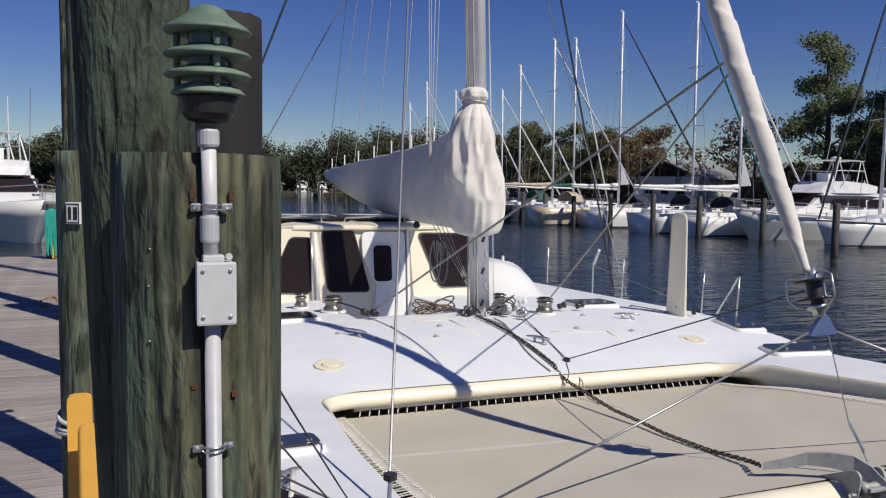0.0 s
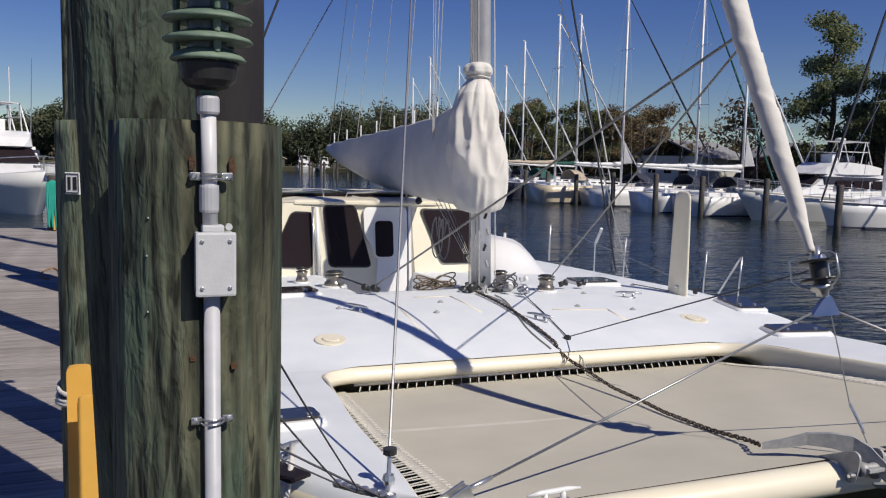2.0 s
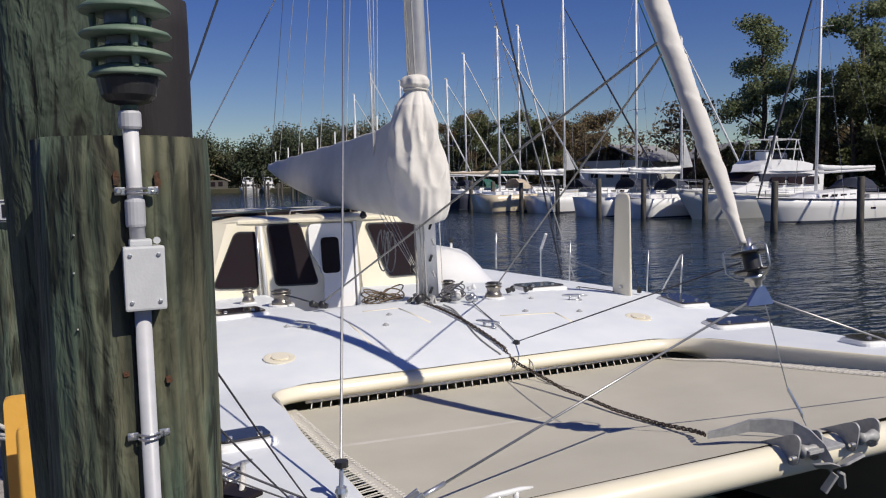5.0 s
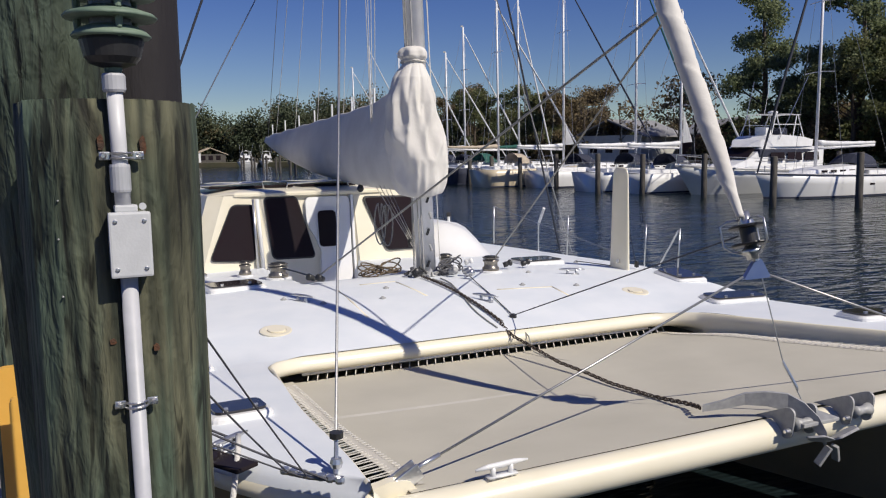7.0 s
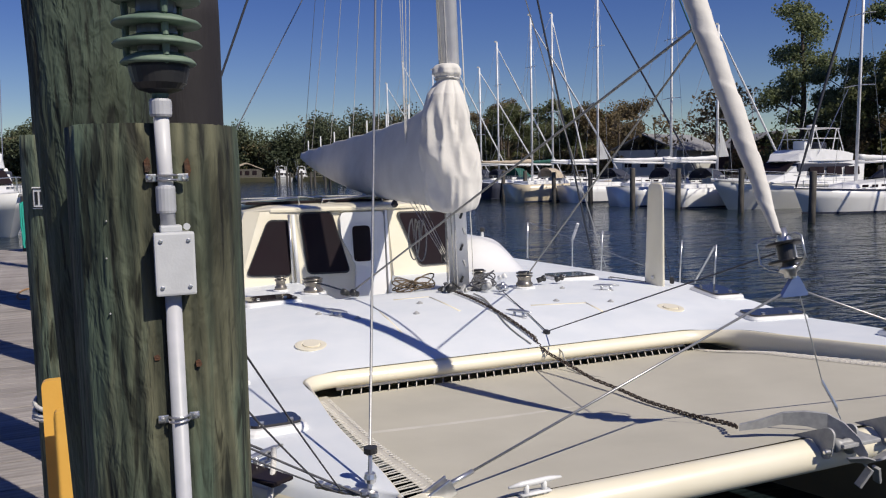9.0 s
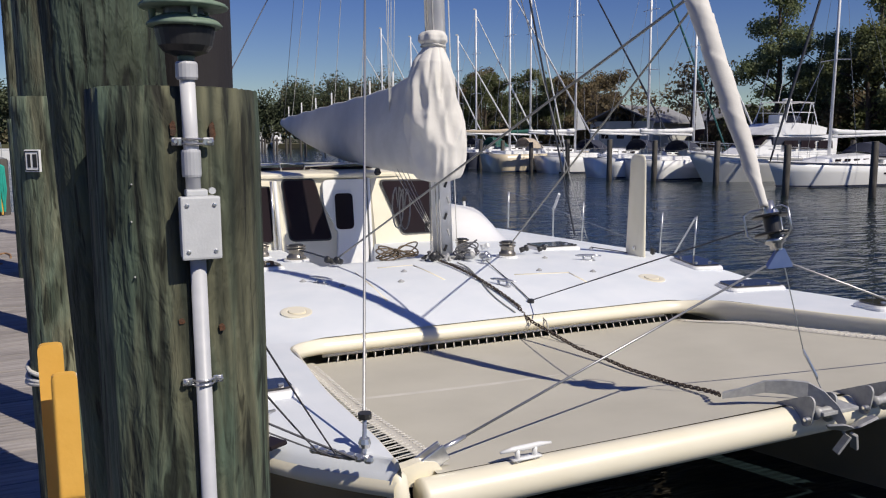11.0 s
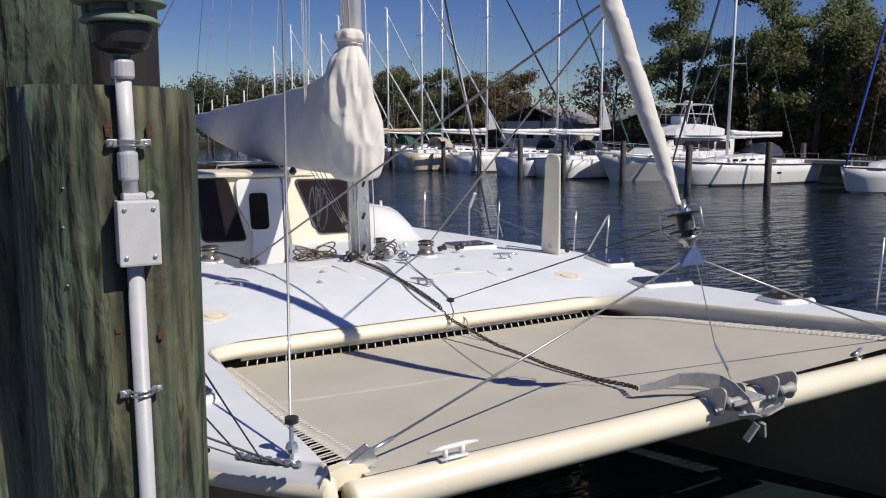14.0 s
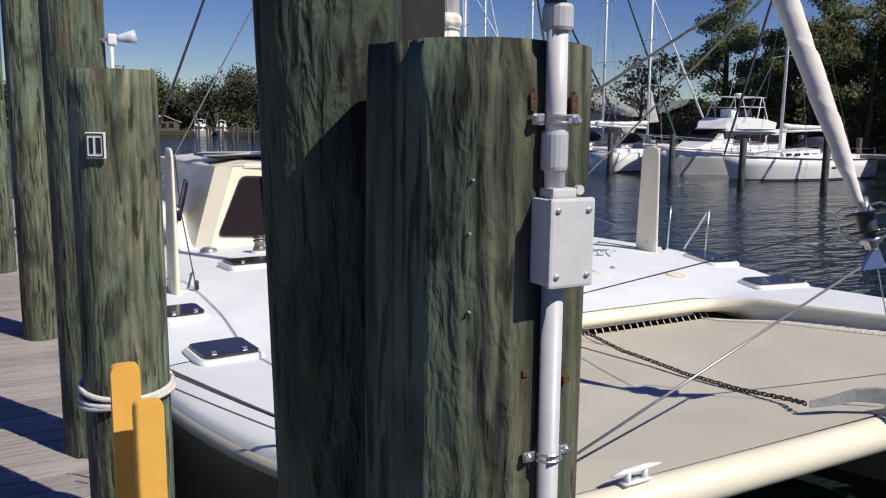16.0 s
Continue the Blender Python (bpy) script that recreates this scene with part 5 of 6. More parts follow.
M_LENS = material("pale_lamp_glass", (0.42, 0.52, 0.62), 0.12, second=(0.55, 0.62, 0.70), scale=30)
lan = thing("lantern", "small glass-shaded lamp clamped to a pipe at a tall pile", "lamp")
part("pipe", tube([(-3.118, 4.56, 2.55), (-3.118, 4.56, 3.02)], 0.010, 10), M_PVCW, lan, smooth=True)
part("clamp", box((0.04, 0.034, 0.05), (-3.115, 4.56, 3.025), 0.008), M_WHITE, lan, "white clamp")
part("bracket", tube([(-3.16, 4.57, 3.02), (-3.12, 4.56, 3.025)], 0.008, 8), M_STEEL, lan)
part("shade", turned([(0.014, 0.0), (0.018, 0.02), (0.026, 0.05), (0.034, 0.085), (0.030, 0.088), (0.010, 0.03)], (-3.10, 4.56, 3.03), 18, m=pose(0, 0, 0, 0, 82, 0)), M_LENS, lan, "flared pale glass shade", smooth=True)
rs = thing("rope_scrap", "faded orange loop of rope lying on dock planks", "rope")
part("loop", tube([(-4.02 + 0.10 * math.cos(t), 11.7 + 0.5 * math.sin(t), DOCK_Z + 0.012) for t in (2 * math.pi * i / 20 for i in range(17))], 0.012, 6), material("faded_orange_rope", (0.35, 0.20, 0.10), 0.9), rs)

cleat(1.75, 2.93, 20, 0.2, 1.235, M_STEEL)


# ---- far marina ----
def far_pile(u, v, top, mat=M_FARPILE, r=0.15, label="dark weathered mooring pile standing in the water", group="far mooring piles"):
    bm = loft([[(r * k * math.cos(a), r * k * math.sin(a), z) for a in (2 * math.pi * i / 12 for i in range(12))] for z, k in ((-0.5, 1.05), (0.5, 1.02), (top - 0.03, 0.97), (top, 0.85))], closed=True, caps=True)
    ob = tagged(new("mooring_post", mesh_of("mooring_post", bm, mat, True)), label, "pile", group)
    ob.matrix_basis = pose(u, v, 0, random.uniform(-1, 1), random.uniform(-1, 1), 0)
    return ob


random.seed(21)
for u, v, top in ((27.41, 23.02, 2.35), (24.91, 25.29, 2.2), (27.32, 31.97, 2.3), (26.85, 36.30, 2.3), (25.07, 38.03, 2.35), (27.14, 45.40, 2.3), (26.01, 48.18, 2.1), (25.31, 50.97, 2.2), (37.76, 28.56, 2.2), (25.73, 55.22, 2.2), (38.26, 32.69, 2.3), (25.56, 62.47, 2.3), (25.38, 69.73, 2.3), (25.51, 78.03, 2.3), (25.35, 87.38, 2.3)):
    far_pile(u, v, top)


def hull_mesh(L, B, free, bow=1.6, stern=0.9, sheer=0.25, rake=0.9, depth=0.4, flare=0.0):
    """x runs from the stem (0) to the stern (L); half sections from keel to sheer."""
    rows = []
    for i in range(15):
        t = i / 14
        w = B / 2 * (1 - (1 - min(1, t * 1.9)) ** 2) ** 0.7 * (1 - (1 - stern) * max(0, (t - 0.55) / 0.45) ** 1.6)
        w = max(w, 0.02)
        zt = free * (1 + sheer * (1 - t) ** 2) + 0.05 * t
        row = []
        for s in (-1, 1):
            half = []
            for q in (0.0, 0.35, 0.7, 1.0):
                z = -depth + (zt + depth) * q
                k = (0.84 + 0.16 * q ** 0.5) * (1 + flare * (q - 1) * (1 - t))
                half.append((rake * (1 - q) * (1 - t) ** 2 + L * t - (0.25 * (1 - q) * t ** 6 if stern > 0.6 else 0), s * w * k, z))
            row += half if s < 0 else half[::-1]
        rows.append(row)
    return loft(rows, caps=True), rows


def sailboat(label, at, L=10.5, B=3.4, free=1.15, mast_x=4.2, mast_h=12.5, hull=M_HULLW, canvas=M_WHITE, furled=M_NAVY, boom_len=3.8, dodger=M_NAVY, boom_z=2.6, flip=False, riding=0.0):
    s = thing("sailing_yacht", label, "sailboat", "sailing yachts in the far slips")
    bm, rows = hull_mesh(L, B, free)
    part("hull", bm, hull, s, smooth=True)
    deck = [[(r[3][0], r[3][1] * 0.97, r[3][2] + 0.01), (r[3][0], 0, r[3][2] + 0.07), (r[4][0], r[4][1] * 0.97, r[4][2] + 0.01)] for r in rows]
    part("deck", loft(deck), M_WHITE, s)
    st = [[(x, y * 1.01, z) for x, y, z in (r[3], (r[3][0], r[3][1], r[3][2] - 0.06))] for r in rows]
    part("rubbing_strake", loft(st), M_NAVY if hull is M_HULLW else M_TAN, s)
    boot = [[(r[1][0], r[1][1] * 1.012, 0.02), (r[1][0], r[1][1] * 1.02, 0.12)] for r in rows]
    part("boot_stripe", loft(boot), M_NAVY, s)
    part("boot_stripe", loft([[(x, -y, z) for x, y, z in r] for r in boot]), M_NAVY, s)
    rr = []
    for x, w, h in ((L * 0.24, 0.3, 0.05), (L * 0.3, 0.75, 0.3), (L * 0.45, 1.0, 0.42), (L * 0.62, 1.05, 0.5), (L * 0.64, 1.0, 0.2)):
        z = free + 0.05
        rr.append([(x, -w, z), (x, -w * 0.88, z + h), (x, 0, z + h + 0.07), (x, w * 0.88, z + h), (x, w, z)])
    part("coachroof", loft(rr, caps=True), M_WHITE, s)
    for k in range(4):
        x = L * (0.36 + 0.065 * k)
        for side in (-1, 1):
            part("cabin_window", box((0.42, 0.03, 0.13), (x, side * 0.95, free + 0.28), 0.01, pose(0, 0, 0, side * -12)), M_DARKGLASS, s)
    part("cockpit_coaming", box((L * 0.26, B * 0.62, 0.3), (L * 0.8, 0, free + 0.12), 0.05), M_WHITE, s)
    if dodger:
        rr = [[(x, w * math.cos(a), free + 0.45 + h * math.sin(a)) for a in (math.pi * i / 8 for i in range(9))] for x, w, h in ((L * 0.60, 1.05, 0.25), (L * 0.64, 1.1, 0.7), (L * 0.72, 1.1, 0.75))]
        part("dodger", loft(rr), dodger, s, "canvas spray hood")
    part("mast", tube([(mast_x, 0, free + 0.2), (mast_x + 0.1, 0, mast_h)], [0.085, 0.065], 10), M_MAST, s, smooth=True)
    part("mast_top", box((0.25, 0.02, 0.12), (mast_x + 0.2, 0, mast_h + 0.05)), M_GREY, s)
    for q in (0.42, 0.7):
        z = free + (mast_h - free) * q
        part("spreader", tube([(mast_x + 0.05, -0.95 * (1.15 - q * 0.5), z), (mast_x + 0.05, 0, z + 0.06), (mast_x + 0.05, 0.95 * (1.15 - q * 0.5), z)], 0.022, 6), M_MAST, s)
    part("boom", tube([(mast_x + 0.15, 0, boom_z), (mast_x + 0.15 + boom_len, 0, boom_z + 0.12)], 0.07, 10), M_MAST, s, smooth=True)
    pts, rs = [], []
    for i in range(13):
        t = i / 12
        pts.append((mast_x + 0.15 + boom_len * t, 0, boom_z + 0.16 + 0.1 * t + 0.12 * (1 - t) ** 3))
        rs.append(0.15 - 0.07 * t + 0.012 * math.sin(i * 2.3))
    part("sail_cover", tube(pts, rs, 10), canvas, s, smooth=True)
    if riding:
        rr = [[(mast_x + side * 0.12 + side * 0.75 * (1 - t) * q, 0.03 * math.sin(3 * t + 2 * q), boom_z + 0.3 + riding * t + 0.05 * (1 - t) * q) for q in (0, 0.5, 1)] for t in [i / 6 for i in range(7)] for side in ((-1,) if flip else (1,))]
        bm = loft(rr)
        bmesh.ops.solidify(bm, geom=bm.faces[:], thickness=0.012)
        part("riding_sail", bm, M_HULLW, s, "small white three-cornered sail at the mast")
    fj = [(0.12 + (mast_x - 0.1) * t, 0, free * 1.25 + (mast_h * 0.96 - free * 1.25) * t) for t in [i / 16 for i in range(17)]]
    part("furled_jib", tube(fj, [0.03 + 0.04 * math.sin(math.pi * min(1, 0.1 + i / 18)) for i in range(17)], 8), furled, s, smooth=True)
    part("backstay", tube([(L - 0.15, 0, free), (mast_x + 0.1, 0, mast_h)], 0.012, 5), M_WIRE, s)
    for side in (-1, 1):
        part("shroud", tube([(mast_x + 0.2, side * B * 0.46, free), (mast_x + 0.05, side * 0.9, free + (mast_h - free) * 0.42), (mast_x + 0.05, 0, mast_h * 0.97)], 0.01, 5), M_WIRE, s)
        n = 7
        for i in range(n):
            t = 0.06 + 0.9 * i / (n - 1)
            r = rows[min(14, int(t * 14))]
            part("stanchion", tube([(L * t, side * abs(r[3][1]) * 0.95, free), (L * t, side * abs(r[3][1]) * 0.95, free + 0.62)], 0.014, 5), M_STEEL, s)
        part("lifeline", tube([(L * (0.06 + 0.9 * i / (n - 1)), side * abs(rows[min(14, int((0.06 + 0.9 * i / (n - 1)) * 14))][3][1]) * 0.95, free + 0.6) for i in range(n)], 0.008, 4), M_WIRE, s)
    part("pulpit", tube([(0.9, -0.45, free * 1.2 + 0.6), (0.1, -0.1, free * 1.25 + 0.6), (0.1, 0.1, free * 1.25 + 0.6), (0.9, 0.45, free * 1.2 + 0.6)], 0.016, 6), M_STEEL, s)
    part("hull_port", box((0.38, 0.02, 0.10), (L * 0.62, -abs(rows[8][2][1]) * 0.995, free * 0.62), 0.01), M_DARKGLASS, s)
    part("hull_port", box((0.38, 0.02, 0.10), (L * 0.62, abs(rows[8][2][1]) * 0.995, free * 0.62), 0.01), M_DARKGLASS, s)
    s.matrix_basis = pose(at[0] + (L if flip else 0), at[1], 0, 0, 0, 180 if flip else 0)
    return s


sailboat("white sailing yacht with bare boom and dark spray hood", (28.28, 29.48), L=10.4, mast_x=4.2, mast_h=13.6, free=1.05, boom_len=4.3, furled=M_DKLINE, boom_z=2.5)
sailboat("white sailing yacht with navy canvas in a slip", (27.04, 37.92), L=10.0, mast_x=5.97, mast_h=10.6, free=1.1, flip=True, riding=2.1, canvas=M_WHITE, furled=M_WHITE)
sailboat("white sailing yacht with white boom cover, stern to the creek", (26.21, 40.79), L=10.5, mast_x=6.72, mast_h=14.0, free=1.15, flip=True, canvas=M_WHITE, furled=M_TEAL, boom_len=4.2)
sailboat("white sailing yacht with long hull port in a slip", (26.59, 47.29), L=11.5, mast_x=9.1, mast_h=14.6, free=1.1, flip=True, riding=1.5, furled=M_NAVY, canvas=M_WHITE, boom_len=3.6)
sailboat("beige sailing yacht with tan boom cover, stern to the creek", (24.11, 50.66), L=9.5, mast_x=7.9, mast_h=13.0, free=1.2, hull=M_HULLB, canvas=M_TAN, furled=M_WHITE, flip=True, dodger=M_TAN, boom_len=3.9)
sailboat("white sailing yacht with blue furled sail and blue cover", (31.21, 21.93), L=10.0, mast_x=4.0, mast_h=13.0, free=1.0, furled=material("royal_blue_canvas", (0.02, 0.06, 0.30), 0.85), canvas=material("blue_canvas", (0.02, 0.10, 0.32), 0.85))
sailboat("dark-hulled sailing yacht with green canvas far along the slips", (24.58, 56.84), L=10.0, mast_x=3.44, mast_h=14.5, free=1.2, hull=M_NAVY, canvas=M_GREEN, furled=M_WHITE, flip=True, dodger=M_GREEN)
for k, (v, h) in enumerate(((59.5, 12.5), (64, 11.0), (69, 13), (74.5, 12), (81, 13.5), (88, 12))):
    sailboat("white sailing yacht far along the row of slips", (24.5 + 0.6 * (k % 2), v), L=9.5, mast_x=6.4, mast_h=h, free=1.1, flip=True, canvas=(M_WHITE, M_TAN, M_NAVY)[k % 3], furled=M_WHITE)


def motor_yacht(label, at, turn, L=12.5, B=4.2, k=1.0):
    s = thing("motor_yacht", label, "motor yacht")
    bm, rows = hull_mesh(L, B, 1.25, stern=0.95, sheer=0.45, rake=1.6, flare=0.45)
    part("hull", bm, M_HULLW, s, smooth=True)
    part("deck", loft([[(r[3][0], r[3][1] * 0.97, r[3][2] + 0.01), (r[3][0], 0, r[3][2] + 0.08), (r[4][0], r[4][1] * 0.97, r[4][2] + 0.01)] for r in rows]), M_WHITE, s)
    part("rubbing_strake", loft([[(r[3][0], r[3][1] * 1.015, r[3][2] - 0.02), (r[3][0], r[3][1] * 1.015, r[3][2] - 0.12)] for r in rows]), M_GREY, s)
    rr = [[(x, -w, 1.3), (x + 0.25, -w * 0.9, 1.3 + h), (x + 0.25, w * 0.9, 1.3 + h), (x, w, 1.3)] for x, w, h in ((L * 0.20, 0.7, 0.15), (L * 0.32, 1.35, 0.75), (L * 0.40, 1.5, 1.5), (L * 0.78, 1.6, 1.5))]
    part("saloon", loft(rr, caps=True), M_WHITE, s)
    for side in (-1, 1):
        for x0, x1 in ((0.43, 0.52), (0.535, 0.63), (0.645, 0.74)):
            part("saloon_window", plate([(L * x0, 1.95), (L * x1, 1.95), (L * x1, 2.45), (L * x0 + 0.1, 2.45)], lambda a, b, d, side=side: (a + 0.2, side * (1.585 - (b - 1.9) * 0.12 + d), b), 0.03, 0.04), M_DARKGLASS, s)
    part("windscreen", plate([(-1.2, 0.1), (1.2, 0.1), (1.1, 0.72), (-1.1, 0.72)], lambda a, b, d: (L * 0.325 + b * 1.25 - d, a, 2.02 + b * 0.98), 0.03, 0.05), M_DARKGLASS, s)
    rr = [[(x, -w, 2.8), (x + 0.12, -w * 0.96, 2.8 + h), (x + 0.12, w * 0.96, 2.8 + h), (x, w, 2.8)] for x, w, h in ((L * 0.37, 0.7, 0.08), (L * 0.41, 1.2, 0.42), (L * 0.46, 1.42, 0.66), (L * 0.52, 1.5, 0.72), (L * 0.64, 1.52, 0.6), (L * 0.72, 1.45, 0.42))]
    part("flybridge", loft(rr, caps=True), M_WHITE, s)
    part("helm_seat", box((0.7, 1.3, 0.6), (L * 0.6, 0, 3.65), 0.12), M_NAVY, s, "dark helm seating under the hard top")
    part("saloon_brow", box((L * 0.36, 2.9, 0.5), (L * 0.57, 0, 2.42), 0.1), M_NAVY, s, "dark band of saloon windows")
    for x, x2 in ((-1.5, -0.95), (-0.55, -0.9), (0.35, 0.85), (1.3, 0.95)):
        for y in (-1.28, 1.28):
            part("tower_leg", tube([(L * 0.58 + x, y, 3.35), (L * 0.58 + x2, y * 0.85, 4.75)], 0.035, 6), M_WHITE, s)
    for y in (-1.15, 1.15):
        part("tower_rail", tube([(L * 0.58 - 1.2, y, 4.15), (L * 0.58 + 1.15, y, 4.15)], 0.025, 6), M_WHITE, s)
    rr = [[(L * 0.58 + x, w * q, 4.76 + h - 0.05 * q * q) for q in (-1, -0.6, 0, 0.6, 1)] for x, w, h in ((-1.35, 0.85, 0.0), (-1.2, 1.1, 0.05), (0, 1.2, 0.09), (1.2, 1.1, 0.06), (1.3, 0.9, 0.0))]
    bm = loft(rr)
    bmesh.ops.solidify(bm, geom=bm.faces[:], thickness=0.06)
    part("hard_top", bm, M_WHITE, s, "thin crowned white hard top")
    part("console", box((0.5, 0.9, 0.55), (L * 0.52, 0, 3.75), 0.08), M_WHITE, s)
    part("radar", turned([(0.28, 0), (0.3, 0.06), (0.28, 0.14), (0.1, 0.18)], (L * 0.58, 0, 4.85), 16), M_WHITE, s, smooth=True)
    part("aerial", tube([(L * 0.62, 1.2, 4.8), (L * 0.66, 1.25, 7.2)], 0.015, 5), M_WHITE, s)
    for side in (-1, 1):
        n = 9
        pts = [(rows[i][3][0] + 0.1, side * abs(rows[i][3][1]) * 0.93, rows[i][3][2] + 0.62) for i in range(0, n)]
        part("bow_rail", tube(pts, 0.018, 6), M_STEEL, s)
        for p in pts[::2]:
            part("rail_post", tube([p, (p[0], p[1], p[2] - 0.62)], 0.015, 5), M_STEEL, s)
        part("outrigger", tube([(L * 0.5, side * 1.5, 3.2), (L * 0.62, side * 2.1, 7.0)], 0.02, 5), M_STEEL, s)
        part("ladder_rail", tube([(L * 0.77, side * 0.4, 1.4), (L * 0.73, side * 0.4, 3.6)], 0.025, 6), M_WHITE, s)
    part("anchor_locker", box((0.4, 0.3, 0.1), (0.7, 0, 2.0), 0.02), M_GREY, s)
    s.matrix_basis = pose(at[0], at[1], 0, 0, 0, turn) @ Matrix.Scale(k, 4)
    return s


motor_yacht("white flybridge motor yacht with open railed hard top in a slip", (27.75, 34.67), 0, L=13.5, k=0.93)
motor_yacht("white sport fishing yacht moored beyond the dock end", (-5.90, 36.30), 112, L=13.0, k=1.02)
for k, (u, v, tr, sc) in enumerate(((25.5, 99, 0, 0.62), (27.0, 146, 62, 0.62), (33.0, 153, 70, 0.6), (40.0, 150, 58, 0.6))):
    motor_yacht("white motor cruiser moored along the far slips", (u, v), tr, L=12, k=sc)


def far_pier():
    p = thing("pier", "low timber pier along the far slips", "pier", kind="structure")
    part("pier_deck", box((1.6, 40, 0.2), (39.5, 108, 1.2)), M_PLANK, p)
    part("pier_deck", box((1.6, 46, 0.2), (38.5, 42, 1.2)), M_PLANK, p)
    for i in range(10):
        v = 97 + 33 * i / 9
        part("pier_post", tube([(23.6 + 0.4 * (i % 2), v, -0.3), (23.6 + 0.4 * (i % 2), v, 2.0 + 0.2 * (i % 3))], 0.16, 8), M_FARPILE, p)
    return p


far_pier()


# boat sheds and fence behind the slips
def shed(label, at, size, roof, wall):
    w, d, h = size
    s = thing("boat_shed", label, "shed")
    part("wall", box((w, d, h), (0, 0, h / 2)), wall, s)
    part("roof", loft([[(x, -d * 0.58, h - 0.1), (x, 0, h + d * 0.22), (x, d * 0.58, h - 0.1), (x, d * 0.58, h - 0.25), (x, 0, h + d * 0.22 - 0.15), (x, -d * 0.58, h - 0.25)] for x in (-w * 0.55, w * 0.55)], closed=True, caps=True), roof, s)
    for k in range(3):
        part("window", box((0.06, 0.9, 0.9), (-w / 2 - 0.02, -d / 2 + d * (k + 1) / 4, h * 0.55), 0.01), M_DARKGLASS, s)
    part("door", box((0.06, 1.1, 2.0), (-w / 2 - 0.02, d * 0.42, 1.0), 0.01), M_WHITE, s)
    s.matrix_basis = pose(at[0], at[1], 0.8, 0, 0, at[2])
    return s


M_ROOFG = material("grey_shingle_roof", (0.26, 0.26, 0.27), 0.9, second=(0.2, 0.2, 0.21), scale=2)
M_BARN = material("brown_siding", (0.16, 0.085, 0.06), 0.9, second=(0.12, 0.065, 0.05), scale=2)
M_SIDING = material("pale_siding", (0.5, 0.5, 0.48), 0.8, second=(0.44, 0.44, 0.42), scale=2)
shed("grey-roofed boat shed behind the slips", (56.5, 74.4, 20), (9, 8, 3.2), M_ROOFG, M_SIDING)
shed("long low brown boat shed with grey roof", (67.4, 72.6, 60), (18, 7, 3.4), M_ROOFG, M_BARN)
shed("low open boathouse on the far shore", (26.0, 171.0, 90), (4, 6, 1.7), M_TAN, M_FARPILE)


# ---- shores and trees ----
def bank(pts, z, name="bank"):
    bm = bmesh.new()
    vs = [bm.verts.new((u, v, z)) for u, v in pts]
    lo = [bm.verts.new((u, v, -0.5)) for u, v in pts]
    bm.faces.new(vs)
    for i in range(len(pts)):
        j = (i + 1) % len(pts)
        bm.faces.new((vs[i], lo[i], lo[j], vs[j]))
    bmesh.ops.recalc_face_normals(bm, faces=bm.faces)
    return tagged(part(name, bm, M_GRASS), "grassy bank of the creek under the trees", "ground", kind="structure")


bank([(46, -60), (47, 20), (45, 60), (48, 100), (68, 118), (46, 142), (30, 158), (10, 172), (-60, 178), (-160, 150), (-160, 420), (420, 420), (420, -60)], 0.8)


def leaves(clumps, per, size, flat=1.0, edge=1.4):
    """Small four-cornered leaf sprays scattered through rounded clumps (centre, radius)."""
    rng = np.random.default_rng(int(per * 13 + len(clumps)))
    C = np.repeat(np.array([c for c, _ in clumps], float), per, axis=0)
    Rr = np.repeat(np.array([r for _, r in clumps], float), per)
    n = len(C)
    d = rng.normal(size=(n, 3))
    d /= np.linalg.norm(d, axis=1)[:, None]
    d[:, 2] *= flat
    p = C + d * (Rr * rng.uniform(0.15, edge, n) ** 0.8)[:, None]
    a = rng.normal(size=(n, 3))
    a /= np.linalg.norm(a, axis=1)[:, None]
    b = np.cross(a, rng.normal(size=(n, 3)))
    b /= np.linalg.norm(b, axis=1)[:, None]
    s = size * rng.uniform(0.5, 1.4, n)[:, None]
    quad = np.stack([p - a * s - b * s * 0.15, p + b * s * 0.7, p + a * s + b * s * 0.1, p - b * s * 0.6], axis=1).reshape(-1, 3)
    me = bpy.data.meshes.new("leaves")
    me.from_pydata(quad.tolist(), [], np.arange(n * 4).reshape(-1, 4).tolist())
    return me


